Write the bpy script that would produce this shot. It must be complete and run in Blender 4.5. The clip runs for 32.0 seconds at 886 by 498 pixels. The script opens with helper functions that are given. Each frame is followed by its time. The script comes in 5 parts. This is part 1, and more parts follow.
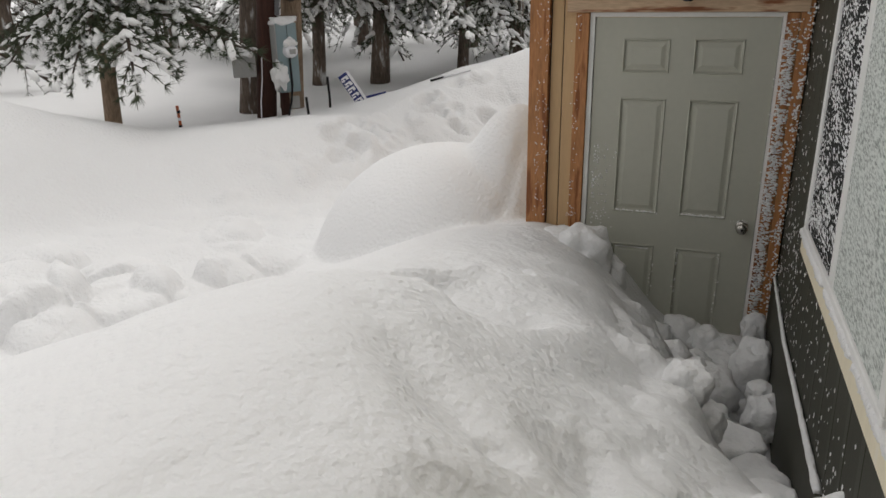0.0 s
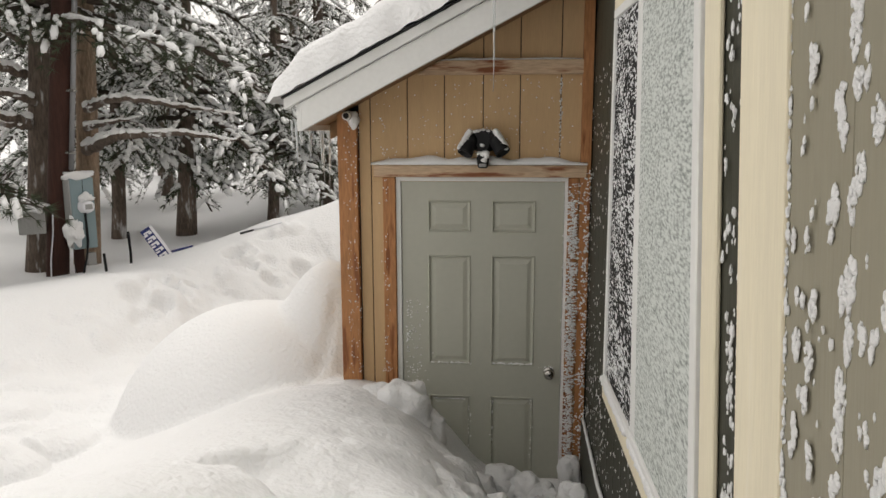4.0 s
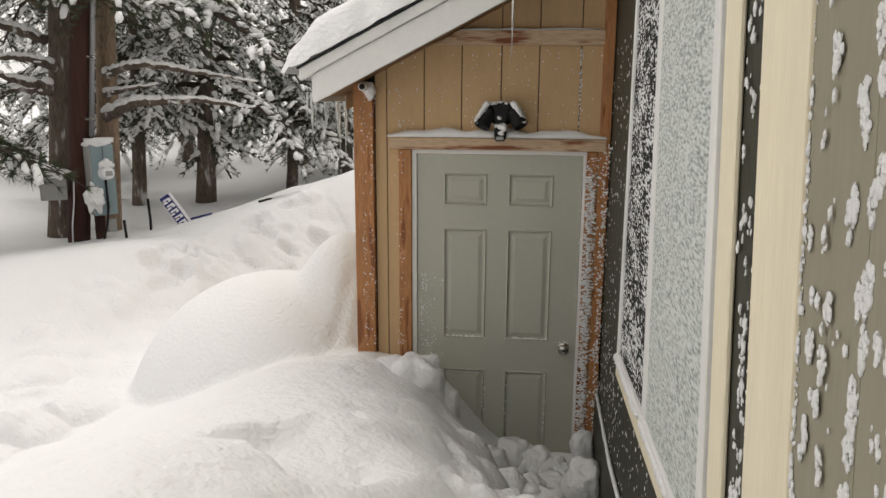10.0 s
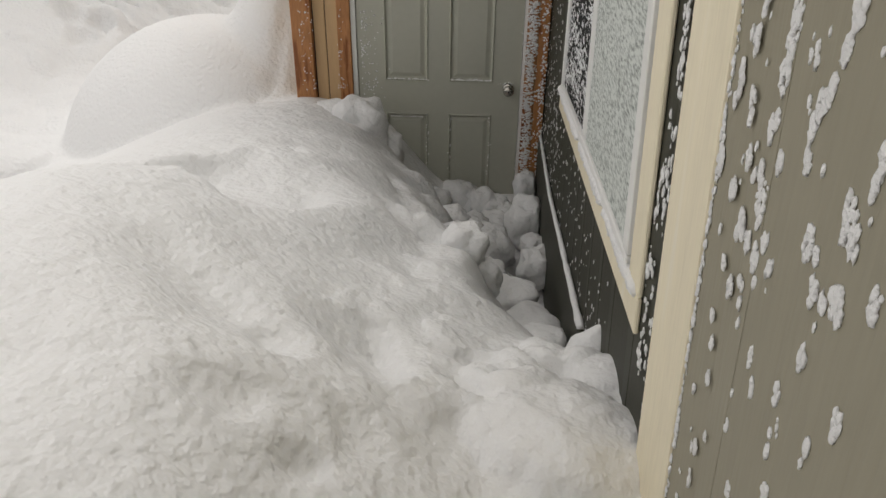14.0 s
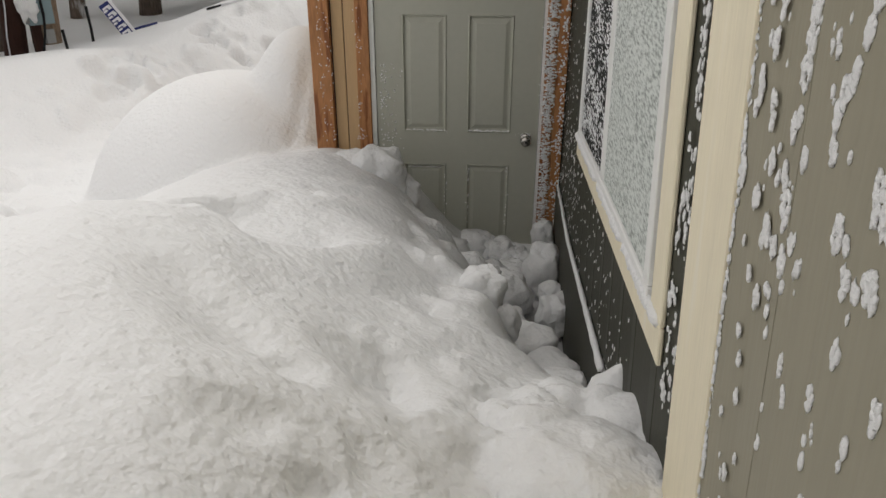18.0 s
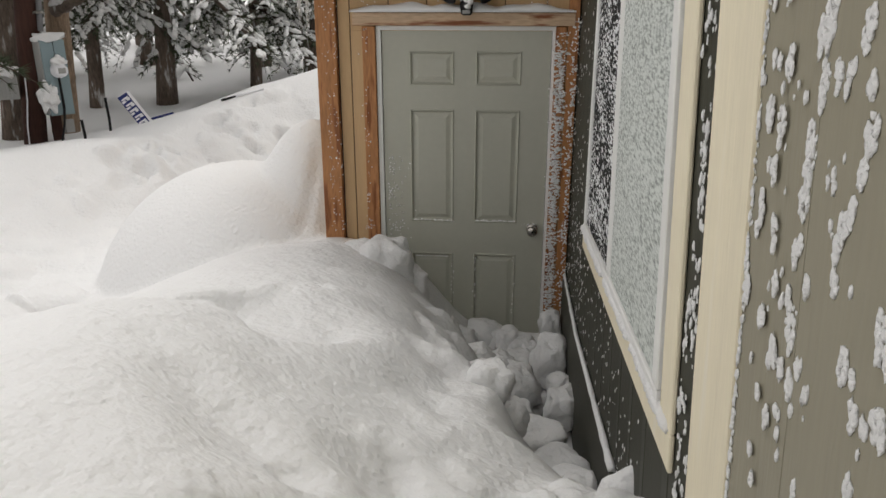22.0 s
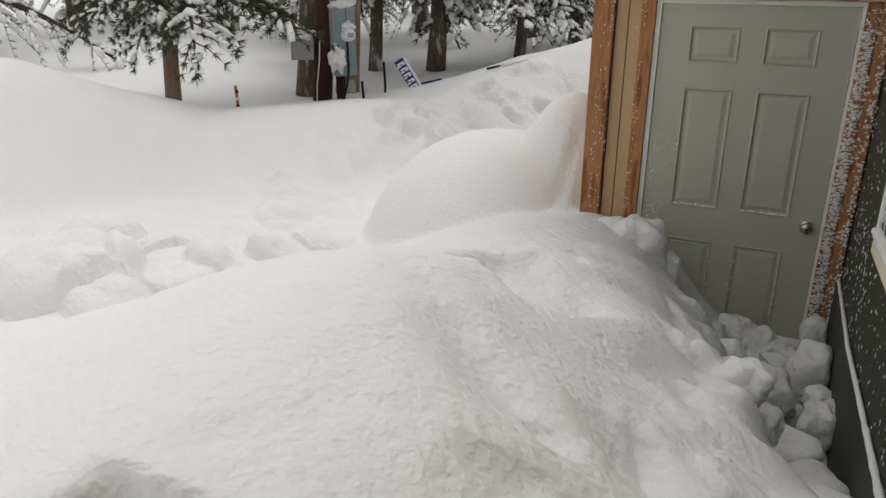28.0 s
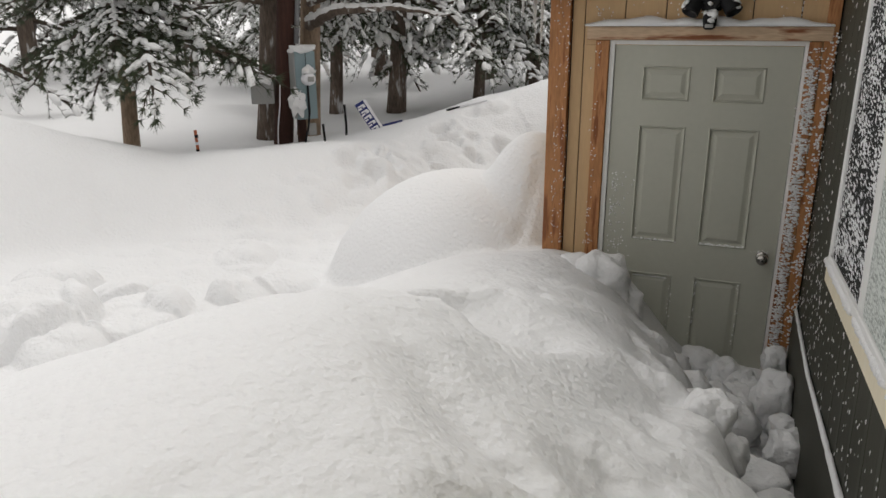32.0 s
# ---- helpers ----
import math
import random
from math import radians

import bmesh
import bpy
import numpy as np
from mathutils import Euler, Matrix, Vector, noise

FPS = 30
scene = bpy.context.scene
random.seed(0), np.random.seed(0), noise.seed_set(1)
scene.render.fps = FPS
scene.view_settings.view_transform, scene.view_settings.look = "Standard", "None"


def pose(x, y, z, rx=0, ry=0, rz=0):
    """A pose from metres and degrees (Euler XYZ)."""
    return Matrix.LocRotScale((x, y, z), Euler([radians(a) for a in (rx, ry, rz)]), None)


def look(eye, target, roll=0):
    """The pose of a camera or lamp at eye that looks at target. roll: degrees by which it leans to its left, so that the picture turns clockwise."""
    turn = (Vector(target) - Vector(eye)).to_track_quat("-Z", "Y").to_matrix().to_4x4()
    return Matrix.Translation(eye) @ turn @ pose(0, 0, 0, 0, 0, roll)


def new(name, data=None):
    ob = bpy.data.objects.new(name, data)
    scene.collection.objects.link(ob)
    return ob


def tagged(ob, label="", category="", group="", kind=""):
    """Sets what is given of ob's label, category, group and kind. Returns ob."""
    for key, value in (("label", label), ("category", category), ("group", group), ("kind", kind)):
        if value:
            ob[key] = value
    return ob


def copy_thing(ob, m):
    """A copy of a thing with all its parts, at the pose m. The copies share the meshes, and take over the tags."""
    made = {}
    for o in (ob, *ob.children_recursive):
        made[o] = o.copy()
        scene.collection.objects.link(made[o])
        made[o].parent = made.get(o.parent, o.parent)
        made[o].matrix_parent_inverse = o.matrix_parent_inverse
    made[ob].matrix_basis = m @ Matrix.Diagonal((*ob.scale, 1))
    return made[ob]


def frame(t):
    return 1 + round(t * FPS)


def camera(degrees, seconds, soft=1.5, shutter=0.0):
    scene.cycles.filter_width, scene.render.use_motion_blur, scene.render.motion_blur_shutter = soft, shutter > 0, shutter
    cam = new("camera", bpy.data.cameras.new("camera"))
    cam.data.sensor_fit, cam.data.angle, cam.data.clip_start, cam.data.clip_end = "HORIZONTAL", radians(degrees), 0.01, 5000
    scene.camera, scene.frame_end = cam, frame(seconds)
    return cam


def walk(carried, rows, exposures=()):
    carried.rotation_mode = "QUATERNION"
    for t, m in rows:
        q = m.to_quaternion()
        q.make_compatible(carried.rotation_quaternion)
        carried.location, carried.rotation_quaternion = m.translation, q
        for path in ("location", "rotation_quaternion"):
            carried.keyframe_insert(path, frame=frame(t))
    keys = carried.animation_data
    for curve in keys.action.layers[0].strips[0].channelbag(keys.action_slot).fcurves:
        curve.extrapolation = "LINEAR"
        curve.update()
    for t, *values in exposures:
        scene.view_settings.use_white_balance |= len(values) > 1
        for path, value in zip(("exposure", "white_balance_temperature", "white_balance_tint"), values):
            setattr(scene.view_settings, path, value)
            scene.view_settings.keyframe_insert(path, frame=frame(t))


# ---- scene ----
cam = camera(62.0, 32.0)
PATH = [
    (0, (0.645, -4.159, 2.245), (-0.009, -2.4, 1.554), -1.1),
    (0.5, (0.64, -4.163, 2.256), (0.181, -2.324, 1.62), 0.2),
    (1, (0.633, -4.154, 2.298), (0.26, -2.263, 1.763), 1.3),
    (1.5, (0.63, -4.149, 2.32), (0.307, -2.227, 1.867), 1.8),
    (2, (0.634, -4.154, 2.327), (0.352, -2.215, 1.923), 1.7),
    (2.5, (0.635, -4.153, 2.321), (0.394, -2.203, 1.948), 1.1),
    (3, (0.649, -4.149, 2.323), (0.442, -2.193, 1.964), 0.3),
    (3.5, (0.643, -4.146, 2.325), (0.459, -2.185, 1.982), -0.2),
    (5.5, (0.648, -4.09, 2.377), (0.387, -2.131, 2.072), -0.1),
    (6, (0.656, -4.094, 2.374), (0.388, -2.137, 2.061), -0.2),
    (6.5, (0.655, -4.095, 2.371), (0.388, -2.14, 2.044), -0.2),
    (7, (0.653, -4.091, 2.369), (0.388, -2.138, 2.029), -0.1),
    (7.5, (0.66, -4.088, 2.372), (0.399, -2.137, 2.017), 0.1),
    (8, (0.657, -4.097, 2.371), (0.402, -2.148, 2.002), 0.5),
    (8.5, (0.657, -4.101, 2.372), (0.406, -2.155, 1.988), 0.7),
    (9, (0.655, -4.102, 2.367), (0.408, -2.157, 1.97), 0.7),
    (9.5, (0.661, -4.104, 2.365), (0.415, -2.161, 1.96), 0.5),
    (10, (0.662, -4.098, 2.361), (0.418, -2.156, 1.948), 0.3),
    (10.5, (0.657, -4.099, 2.369), (0.423, -2.162, 1.927), 0.1),
    (11, (0.655, -4.1, 2.365), (0.444, -2.176, 1.863), 0.1),
    (11.5, (0.663, -4.089, 2.314), (0.49, -2.187, 1.721), 0.4),
    (12, (0.687, -4.071, 2.255), (0.55, -2.197, 1.567), 0.5),
    (12.5, (0.685, -4.08, 2.241), (0.586, -2.235, 1.474), 0.8),
    (13, (0.702, -4.044, 2.232), (0.612, -2.232, 1.389), 0.6),
    (13.5, (0.691, -4.076, 2.237), (0.61, -2.297, 1.326), 0.5),
    (14, (0.69, -4.085, 2.209), (0.605, -2.35, 1.217), 0.7),
    (14.5, (0.677, -4.074, 2.19), (0.599, -2.396, 1.104), 1.0),
    (16.5, (0.685, -4.118, 2.119), (0.581, -2.393, 1.113), 0.6),
    (17, (0.687, -4.11, 2.131), (0.571, -2.353, 1.183), 0.4),
    (17.5, (0.69, -4.109, 2.142), (0.561, -2.325, 1.247), 0.2),
    (18, (0.69, -4.105, 2.149), (0.552, -2.299, 1.301), 0.1),
    (18.5, (0.686, -4.101, 2.159), (0.54, -2.276, 1.353), 0.2),
    (19, (0.683, -4.101, 2.17), (0.533, -2.259, 1.405), 0.4),
    (19.5, (0.688, -4.101, 2.177), (0.533, -2.245, 1.447), 0.4),
    (20, (0.693, -4.099, 2.184), (0.534, -2.233, 1.482), 0.4),
    (20.5, (0.693, -4.096, 2.187), (0.533, -2.222, 1.507), 0.3),
    (21, (0.691, -4.096, 2.192), (0.53, -2.215, 1.531), 0.2),
    (21.5, (0.69, -4.098, 2.194), (0.527, -2.213, 1.546), 0.1),
    (22, (0.688, -4.101, 2.196), (0.525, -2.215, 1.552), 0.0),
    (22.5, (0.691, -4.099, 2.196), (0.524, -2.216, 1.545), -0.2),
    (23, (0.69, -4.103, 2.184), (0.517, -2.227, 1.513), -0.4),
    (23.5, (0.693, -4.106, 2.181), (0.506, -2.24, 1.487), -0.5),
    (24, (0.687, -4.113, 2.176), (0.468, -2.259, 1.458), -0.5),
    (24.5, (0.669, -4.119, 2.179), (0.394, -2.282, 1.438), -0.4),
    (25, (0.662, -4.123, 2.176), (0.316, -2.306, 1.416), -0.6),
    (25.5, (0.651, -4.13, 2.165), (0.226, -2.335, 1.391), -0.7),
    (26, (0.64, -4.137, 2.165), (0.134, -2.365, 1.387), -0.9),
    (26.5, (0.63, -4.146, 2.172), (0.044, -2.394, 1.405), -0.9),
    (28.5, (0.614, -4.132, 2.197), (-0.17, -2.429, 1.5), 0.4),
    (29, (0.62, -4.124, 2.192), (-0.132, -2.402, 1.505), 0.4),
    (29.5, (0.613, -4.127, 2.194), (-0.111, -2.387, 1.525), 0.2),
    (30, (0.61, -4.135, 2.199), (-0.105, -2.377, 1.568), 0.1),
    (30.5, (0.609, -4.142, 2.198), (-0.102, -2.368, 1.608), 0.1),
    (31, (0.615, -4.135, 2.193), (-0.092, -2.359, 1.604), -0.2),
    (31.5, (0.618, -4.145, 2.199), (-0.08, -2.369, 1.598), -0.3),
    (32, (0.618, -4.142, 2.195), (-0.075, -2.367, 1.586), -0.3),
]
walk(cam, [(t, look(eye, target, roll)) for t, eye, target, roll in PATH],
     exposures=((0, -0.34, 6500, 10), (0.5, -0.27, 6680, 10), (1, -0.1, 6580, 10), (2, 0, 6680, 10), (5.5, 0.03, 6760, 10), (10.5, 0, 6760, 10), (11.5, -0.08, 6680, 10), (12.5, -0.18, 6680, 10), (17, -0.2, 6570, 10), (20, -0.14, 6570, 10), (24, -0.2, 6570, 10), (26, -0.32, 6500, 10), (29, -0.3, 6500, 10), (32, -0.24, 6500, 10)))

# ---- light ----
world = bpy.data.worlds.new("overcast")
scene.world = world
world.use_nodes = True
wn, wl = world.node_tree.nodes, world.node_tree.links
sky = wn.new("ShaderNodeTexSky")
sky.sky_type, sky.sun_disc = "NISHITA", False
sky.sun_elevation, sky.sun_rotation = radians(63), radians(-5)
sky.air_density, sky.dust_density = 1.0, 4.0
hsv = wn.new("ShaderNodeHueSaturation")
hsv.inputs["Saturation"].default_value = 0.12
mixw = wn.new("ShaderNodeMix")
mixw.data_type = "RGBA"
mixw.inputs[0].default_value = 0.72
mixw.inputs[7].default_value = (10.2, 10.0, 9.7, 1)
wl.new(sky.outputs[0], hsv.inputs["Color"])
wl.new(hsv.outputs[0], mixw.inputs[6])
wl.new(mixw.outputs[2], wn["Background"].inputs["Color"])
wn["Background"].inputs["Strength"].default_value = 0.118
sun_data = bpy.data.lights.new("sun", "SUN")
sun_data.energy, sun_data.angle, sun_data.color = 1.15, radians(44), (1, 0.97, 0.93)
sun = new("sun", sun_data)
sun.matrix_world = look((-0.4, 4.9, 9.7), (0, 0, 0))

# ---- materials ----
def mat(name, base, rough=0.8, metal=0.0, var=0.12, scale=6.0, fine=60.0, bump=0.15, bump_dist=0.004, second=None, second_amt=0.0, stretch=(1, 1, 1), spec=0.3):
    m = bpy.data.materials.new(name)
    m.use_nodes = True
    n, l = m.node_tree.nodes, m.node_tree.links
    b = n["Principled BSDF"]
    b.inputs["Roughness"].default_value, b.inputs["Metallic"].default_value = rough, metal
    b.inputs["Specular IOR Level"].default_value = spec
    tc = n.new("ShaderNodeTexCoord")
    mp = n.new("ShaderNodeMapping")
    mp.inputs["Scale"].default_value = stretch
    l.new(tc.outputs["Object"], mp.inputs[0])
    big, small = n.new("ShaderNodeTexNoise"), n.new("ShaderNodeTexNoise")
    big.inputs["Scale"].default_value, small.inputs["Scale"].default_value = scale, fine
    big.inputs["Detail"].default_value, small.inputs["Detail"].default_value = 4, 5
    for t in (big, small):
        l.new(mp.outputs[0], t.inputs["Vector"])
    add = n.new("ShaderNodeMath")
    add.operation = "ADD"
    l.new(big.outputs[0], add.inputs[0])
    l.new(small.outputs[0], add.inputs[1])
    ramp = n.new("ShaderNodeMapRange")
    ramp.inputs[1].default_value, ramp.inputs[2].default_value = 0.6, 1.4
    ramp.inputs[3].default_value, ramp.inputs[4].default_value = 1 - var, 1 + var
    l.new(add.outputs[0], ramp.inputs[0])
    mul = n.new("ShaderNodeMix")
    mul.data_type, mul.blend_type = "RGBA", "MULTIPLY"
    mul.inputs[0].default_value = 1
    mul.inputs[6].default_value = (*base, 1)
    l.new(ramp.outputs[0], mul.inputs[7])
    out = mul.outputs[2]
    if second:
        r2 = n.new("ShaderNodeMapRange")
        r2.inputs[1].default_value, r2.inputs[2].default_value = 0.62 - second_amt * 0.3, 0.72 - second_amt * 0.3
        l.new(big.outputs[0], r2.inputs[0])
        mx = n.new("ShaderNodeMix")
        mx.data_type = "RGBA"
        mx.inputs[7].default_value = (*second, 1)
        l.new(r2.outputs[0], mx.inputs[0])
        l.new(out, mx.inputs[6])
        out = mx.outputs[2]
    l.new(out, b.inputs["Base Color"])
    bp = n.new("ShaderNodeBump")
    bp.inputs["Strength"].default_value, bp.inputs["Distance"].default_value = bump, bump_dist
    l.new(small.outputs[0], bp.inputs["Height"])
    l.new(bp.outputs[0], b.inputs["Normal"])
    return m


SNOW = mat("snow", (0.805, 0.805, 0.81), 0.8, var=0.02, scale=3, fine=100, bump=0.16, bump_dist=0.005, spec=0.15)


def second_bump(m, scale, strength, dist):
    """Adds a coarser relief under the fine one."""
    n, l = m.node_tree.nodes, m.node_tree.links
    fine = [k for k in n if k.type == "BUMP"][0]
    tc = [k for k in n if k.type == "TEX_COORD"][0]
    nz, bp = n.new("ShaderNodeTexNoise"), n.new("ShaderNodeBump")
    nz.inputs["Scale"].default_value, nz.inputs["Detail"].default_value, nz.inputs["Roughness"].default_value = scale, 2.0, 0.45
    bp.inputs["Strength"].default_value, bp.inputs["Distance"].default_value = strength, dist
    l.new(tc.outputs["Object"], nz.inputs["Vector"])
    l.new(nz.outputs[0], bp.inputs["Height"])
    l.new(bp.outputs[0], fine.inputs["Normal"])


second_bump(SNOW, 38, 0.7, 0.016)
SNOW_FLUFF = mat("stuck_snow", (0.88, 0.88, 0.88), 0.8, var=0.03, scale=20, fine=220, bump=0.9, bump_dist=0.006, spec=0.2)
TAN = mat("tan_siding_paint", (0.54, 0.37, 0.205), 0.75, var=0.10, scale=2.5, fine=26, bump=0.35, bump_dist=0.003, stretch=(6, 6, 0.5))
CEDAR = mat("cedar", (0.41, 0.19, 0.078), 0.6, var=0.35, scale=5, fine=22, bump=0.3, bump_dist=0.003, second=(0.22, 0.08, 0.03), second_amt=0.2, stretch=(5, 5, 0.7))
CEDAR_X = mat("cedar_rail", (0.54, 0.39, 0.26), 0.6, var=0.28, scale=4, fine=22, bump=0.3, bump_dist=0.003, second=(0.22, 0.075, 0.03), second_amt=0.36, stretch=(0.8, 6, 6))
DOORPAINT = mat("door_grey_green_paint", (0.45, 0.45, 0.385), 0.5, var=0.04, scale=2, fine=30, bump=0.08, bump_dist=0.002)
WHITE = mat("white_paint", (0.80, 0.80, 0.785), 0.55, var=0.05, scale=3, fine=40, bump=0.1)
CREAM = mat("cream_paint", (0.84, 0.765, 0.585), 0.6, var=0.07, scale=3, fine=30, bump=0.3, bump_dist=0.003, stretch=(5, 5, 0.4), second=(0.86, 0.80, 0.66), second_amt=0.05)
GREEN = mat("dark_olive_paint", (0.043, 0.043, 0.030), 0.55, var=0.12, scale=3, fine=30, bump=0.25, bump_dist=0.003, stretch=(5, 5, 0.4))
TAUPE = mat("taupe_paint", (0.30, 0.277, 0.21), 0.5, var=0.06, scale=3, fine=24, bump=0.3, bump_dist=0.003, stretch=(5, 5, 0.3))
BLACK = mat("black_plastic", (0.014, 0.014, 0.015), 0.45, var=0.1, bump=0.02, spec=0.15)
STEEL = mat("brushed_steel", (0.44, 0.42, 0.39), 0.27, 1.0, var=0.1, bump=0.05)
BARK = mat("bark", (0.13, 0.10, 0.08), 0.9, var=0.6, scale=5, fine=24, bump=0.9, bump_dist=0.03, stretch=(2, 2, 0.5), second=(0.6, 0.6, 0.6), second_amt=0.08)
BARK_TAN = mat("tan_bark", (0.25, 0.18, 0.125), 0.9, var=0.5, scale=5, fine=24, bump=0.9, bump_dist=0.03, stretch=(2, 2, 0.5))
POLE = mat("creosoted_pole_wood", (0.05, 0.021, 0.015), 0.8, var=0.4, scale=4, fine=24, bump=0.5, bump_dist=0.01, stretch=(6, 6, 0.4))
# far needles: frost, plus snowfall haze over distance put into the paler colour
NEEDLE_FAR = mat("frosted_hazed_needles", (0.24, 0.25, 0.23), 0.8, var=0.4, scale=2, fine=12, bump=0.0)
NEEDLE = mat("pine_needles", (0.06, 0.075, 0.042), 0.7, var=0.4, scale=2, fine=12, bump=0.0)
TWIG = mat("twig_bark", (0.06, 0.045, 0.035), 0.9, var=0.3, scale=6, fine=30, bump=0.3)
METER = mat("blue_grey_enamel", (0.22, 0.29, 0.31), 0.45, var=0.06, bump=0.03)
GREY = mat("grey_enamel", (0.32, 0.32, 0.31), 0.5, var=0.08, bump=0.03)
CONDUIT = mat("galvanised_steel", (0.30, 0.30, 0.31), 0.5, 0.6, var=0.12, bump=0.05)
BLUE = mat("blue_sign_paint", (0.02, 0.03, 0.14), 0.5, var=0.1, bump=0.02)
SIGNWHITE = mat("sign_white", (0.75, 0.75, 0.78), 0.5, var=0.05, bump=0.02)
ROOFEDGE = mat("dark_roof_edge", (0.03, 0.03, 0.032), 0.8, var=0.3, bump=0.3)
SOFFIT = mat("plywood_soffit", (0.24, 0.14, 0.07), 0.8, var=0.25, scale=4, fine=20, bump=0.2)
RED = mat("dark_red_paint", (0.08, 0.009, 0.008), 0.5, var=0.2, bump=0.1)
ORANGE = mat("orange_stake", (0.45, 0.12, 0.05), 0.6, var=0.2, bump=0.05)


def glassy(name, color, rough, trans):
    m = bpy.data.materials.new(name)
    m.use_nodes = True
    b = m.node_tree.nodes["Principled BSDF"]
    b.inputs["Base Color"].default_value = (*color, 1)
    b.inputs["Roughness"].default_value = rough
    b.inputs["Transmission Weight"].default_value = trans
    b.inputs["IOR"].default_value = 1.31
    return m


ICE = glassy("clear_ice", (0.93, 0.95, 0.96), 0.22, 0.6)
DARKGLASS = mat("dark_window_glass", (0.012, 0.012, 0.014), 0.08, var=0.2, bump=0.0, spec=0.5)


def screen_mat(name, dark, light, lo, hi, scale, wide):
    """Insect screen or pane plastered with wind-blown snow: two noises choose between mesh and snow."""
    m = mat(name, light, 0.85, var=0.08, scale=14, fine=130, bump=0.9, bump_dist=0.008)
    n, l = m.node_tree.nodes, m.node_tree.links
    b = n["Principled BSDF"]
    tc = [k for k in n if k.type == "TEX_COORD"][0]
    mp = n.new("ShaderNodeMapping")
    mp.inputs["Scale"].default_value = (1, 0.27, 1.0)
    a, c = n.new("ShaderNodeTexNoise"), n.new("ShaderNodeTexNoise")
    a.inputs["Scale"].default_value, c.inputs["Scale"].default_value = scale, scale * 0.12
    a.inputs["Detail"].default_value = 6
    l.new(tc.outputs["Object"], mp.inputs[0])
    l.new(mp.outputs[0], a.inputs["Vector"])
    l.new(mp.outputs[0], c.inputs["Vector"])
    s = n.new("ShaderNodeMath")
    s.operation = "MULTIPLY_ADD"
    s.inputs[1].default_value = wide
    l.new(c.outputs[0], s.inputs[0])
    l.new(a.outputs[0], s.inputs[2])
    r = n.new("ShaderNodeMapRange")
    r.inputs[1].default_value, r.inputs[2].default_value = lo, hi
    l.new(s.outputs[0], r.inputs[0])
    mx = n.new("ShaderNodeMix")
    mx.data_type = "RGBA"
    mx.inputs[6].default_value = (*dark, 1)
    mx.inputs[7].default_value = (*light, 1)
    l.new(r.outputs[0], mx.inputs[0])
    l.new(mx.outputs[2], b.inputs["Base Color"])
    return m


SCREEN = screen_mat("snow_clogged_screen", (0.30, 0.33, 0.31), (0.72, 0.755, 0.725), 0.38, 0.62, 135, 0.1)
PANE = screen_mat("snow_spattered_glass", (0.010, 0.010, 0.011), (0.80, 0.81, 0.82), 0.74, 0.77, 100, 0.45)


# ---- mesh helpers ----
def link(name, mesh, material, parent=None, label="", smooth=False):
    if material and not mesh.materials:
        mesh.materials.append(material)
    if smooth:
        mesh.shade_smooth()
    ob = new(name, mesh)
    if parent:
        ob.parent = parent
    if label:
        ob["label"] = label
    return ob


def part(name, bm, material, parent=None, label="", smooth=False):
    me = bpy.data.meshes.new(name)
    bm.to_mesh(me)
    bm.free()
    return link(name, me, material, parent, label, smooth)


def thing(name, label, category, group="", kind="", at=(0, 0, 0)):
    e = new(name)
    e.empty_display_size = 0.1
    e.location = at
    return tagged(e, label, category, group, kind)


def box(x0, x1, y0, y1, z0, z1, bevel=0.004):
    bm = bmesh.new()
    bmesh.ops.create_cube(bm, size=1)
    for v in bm.verts:
        v.co = ((x0 + x1) / 2 + v.co.x * (x1 - x0), (y0 + y1) / 2 + v.co.y * (y1 - y0), (z0 + z1) / 2 + v.co.z * (z1 - z0))
    if bevel:
        bmesh.ops.bevel(bm, geom=bm.edges[:], offset=bevel, segments=2, affect="EDGES", profile=0.6)
    return bm


def prism(poly, axis, a, b, bevel=0.0):
    """A polygon of 2D points pushed from a to b along an axis ('x': points are y,z; 'y': x,z; 'z': x,y)."""
    def at(p, d):
        return {"x": (d, p[0], p[1]), "y": (p[0], d, p[1]), "z": (p[0], p[1], d)}[axis]
    bm = bmesh.new()
    lo, hi = [bm.verts.new(at(p, a)) for p in poly], [bm.verts.new(at(p, b)) for p in poly]
    n = len(poly)
    bm.faces.new(lo)
    bm.faces.new(hi[::-1])
    for i in range(n):
        bm.faces.new((lo[i], hi[i], hi[(i + 1) % n], lo[(i + 1) % n]))
    bmesh.ops.recalc_face_normals(bm, faces=bm.faces[:])
    if bevel:
        bmesh.ops.bevel(bm, geom=bm.edges[:], offset=bevel, segments=1, affect="EDGES")
    return bm


def tube_arrays(points, radii, sides=7):
    """Vertices and faces of a tapered tube along points."""
    pts = [Vector(p) for p in points]
    vs, fs = [], []
    for i, p in enumerate(pts):
        d = (pts[min(i + 1, len(pts) - 1)] - pts[max(i - 1, 0)]).normalized()
        s = d.orthogonal().normalized() if i == 0 else (s - d * s.dot(d)).normalized()
        t = d.cross(s)
        for k in range(sides):
            a = 2 * math.pi * k / sides
            vs.append(p + radii[i] * (math.cos(a) * s + math.sin(a) * t))
    for i in range(len(pts) - 1):
        for k in range(sides):
            j = (k + 1) % sides
            fs.append((i * sides + k, i * sides + j, (i + 1) * sides + j, (i + 1) * sides + k))
    fs.append(tuple(range(sides))[::-1])
    fs.append(tuple((len(pts) - 1) * sides + k for k in range(sides)))
    return vs, fs


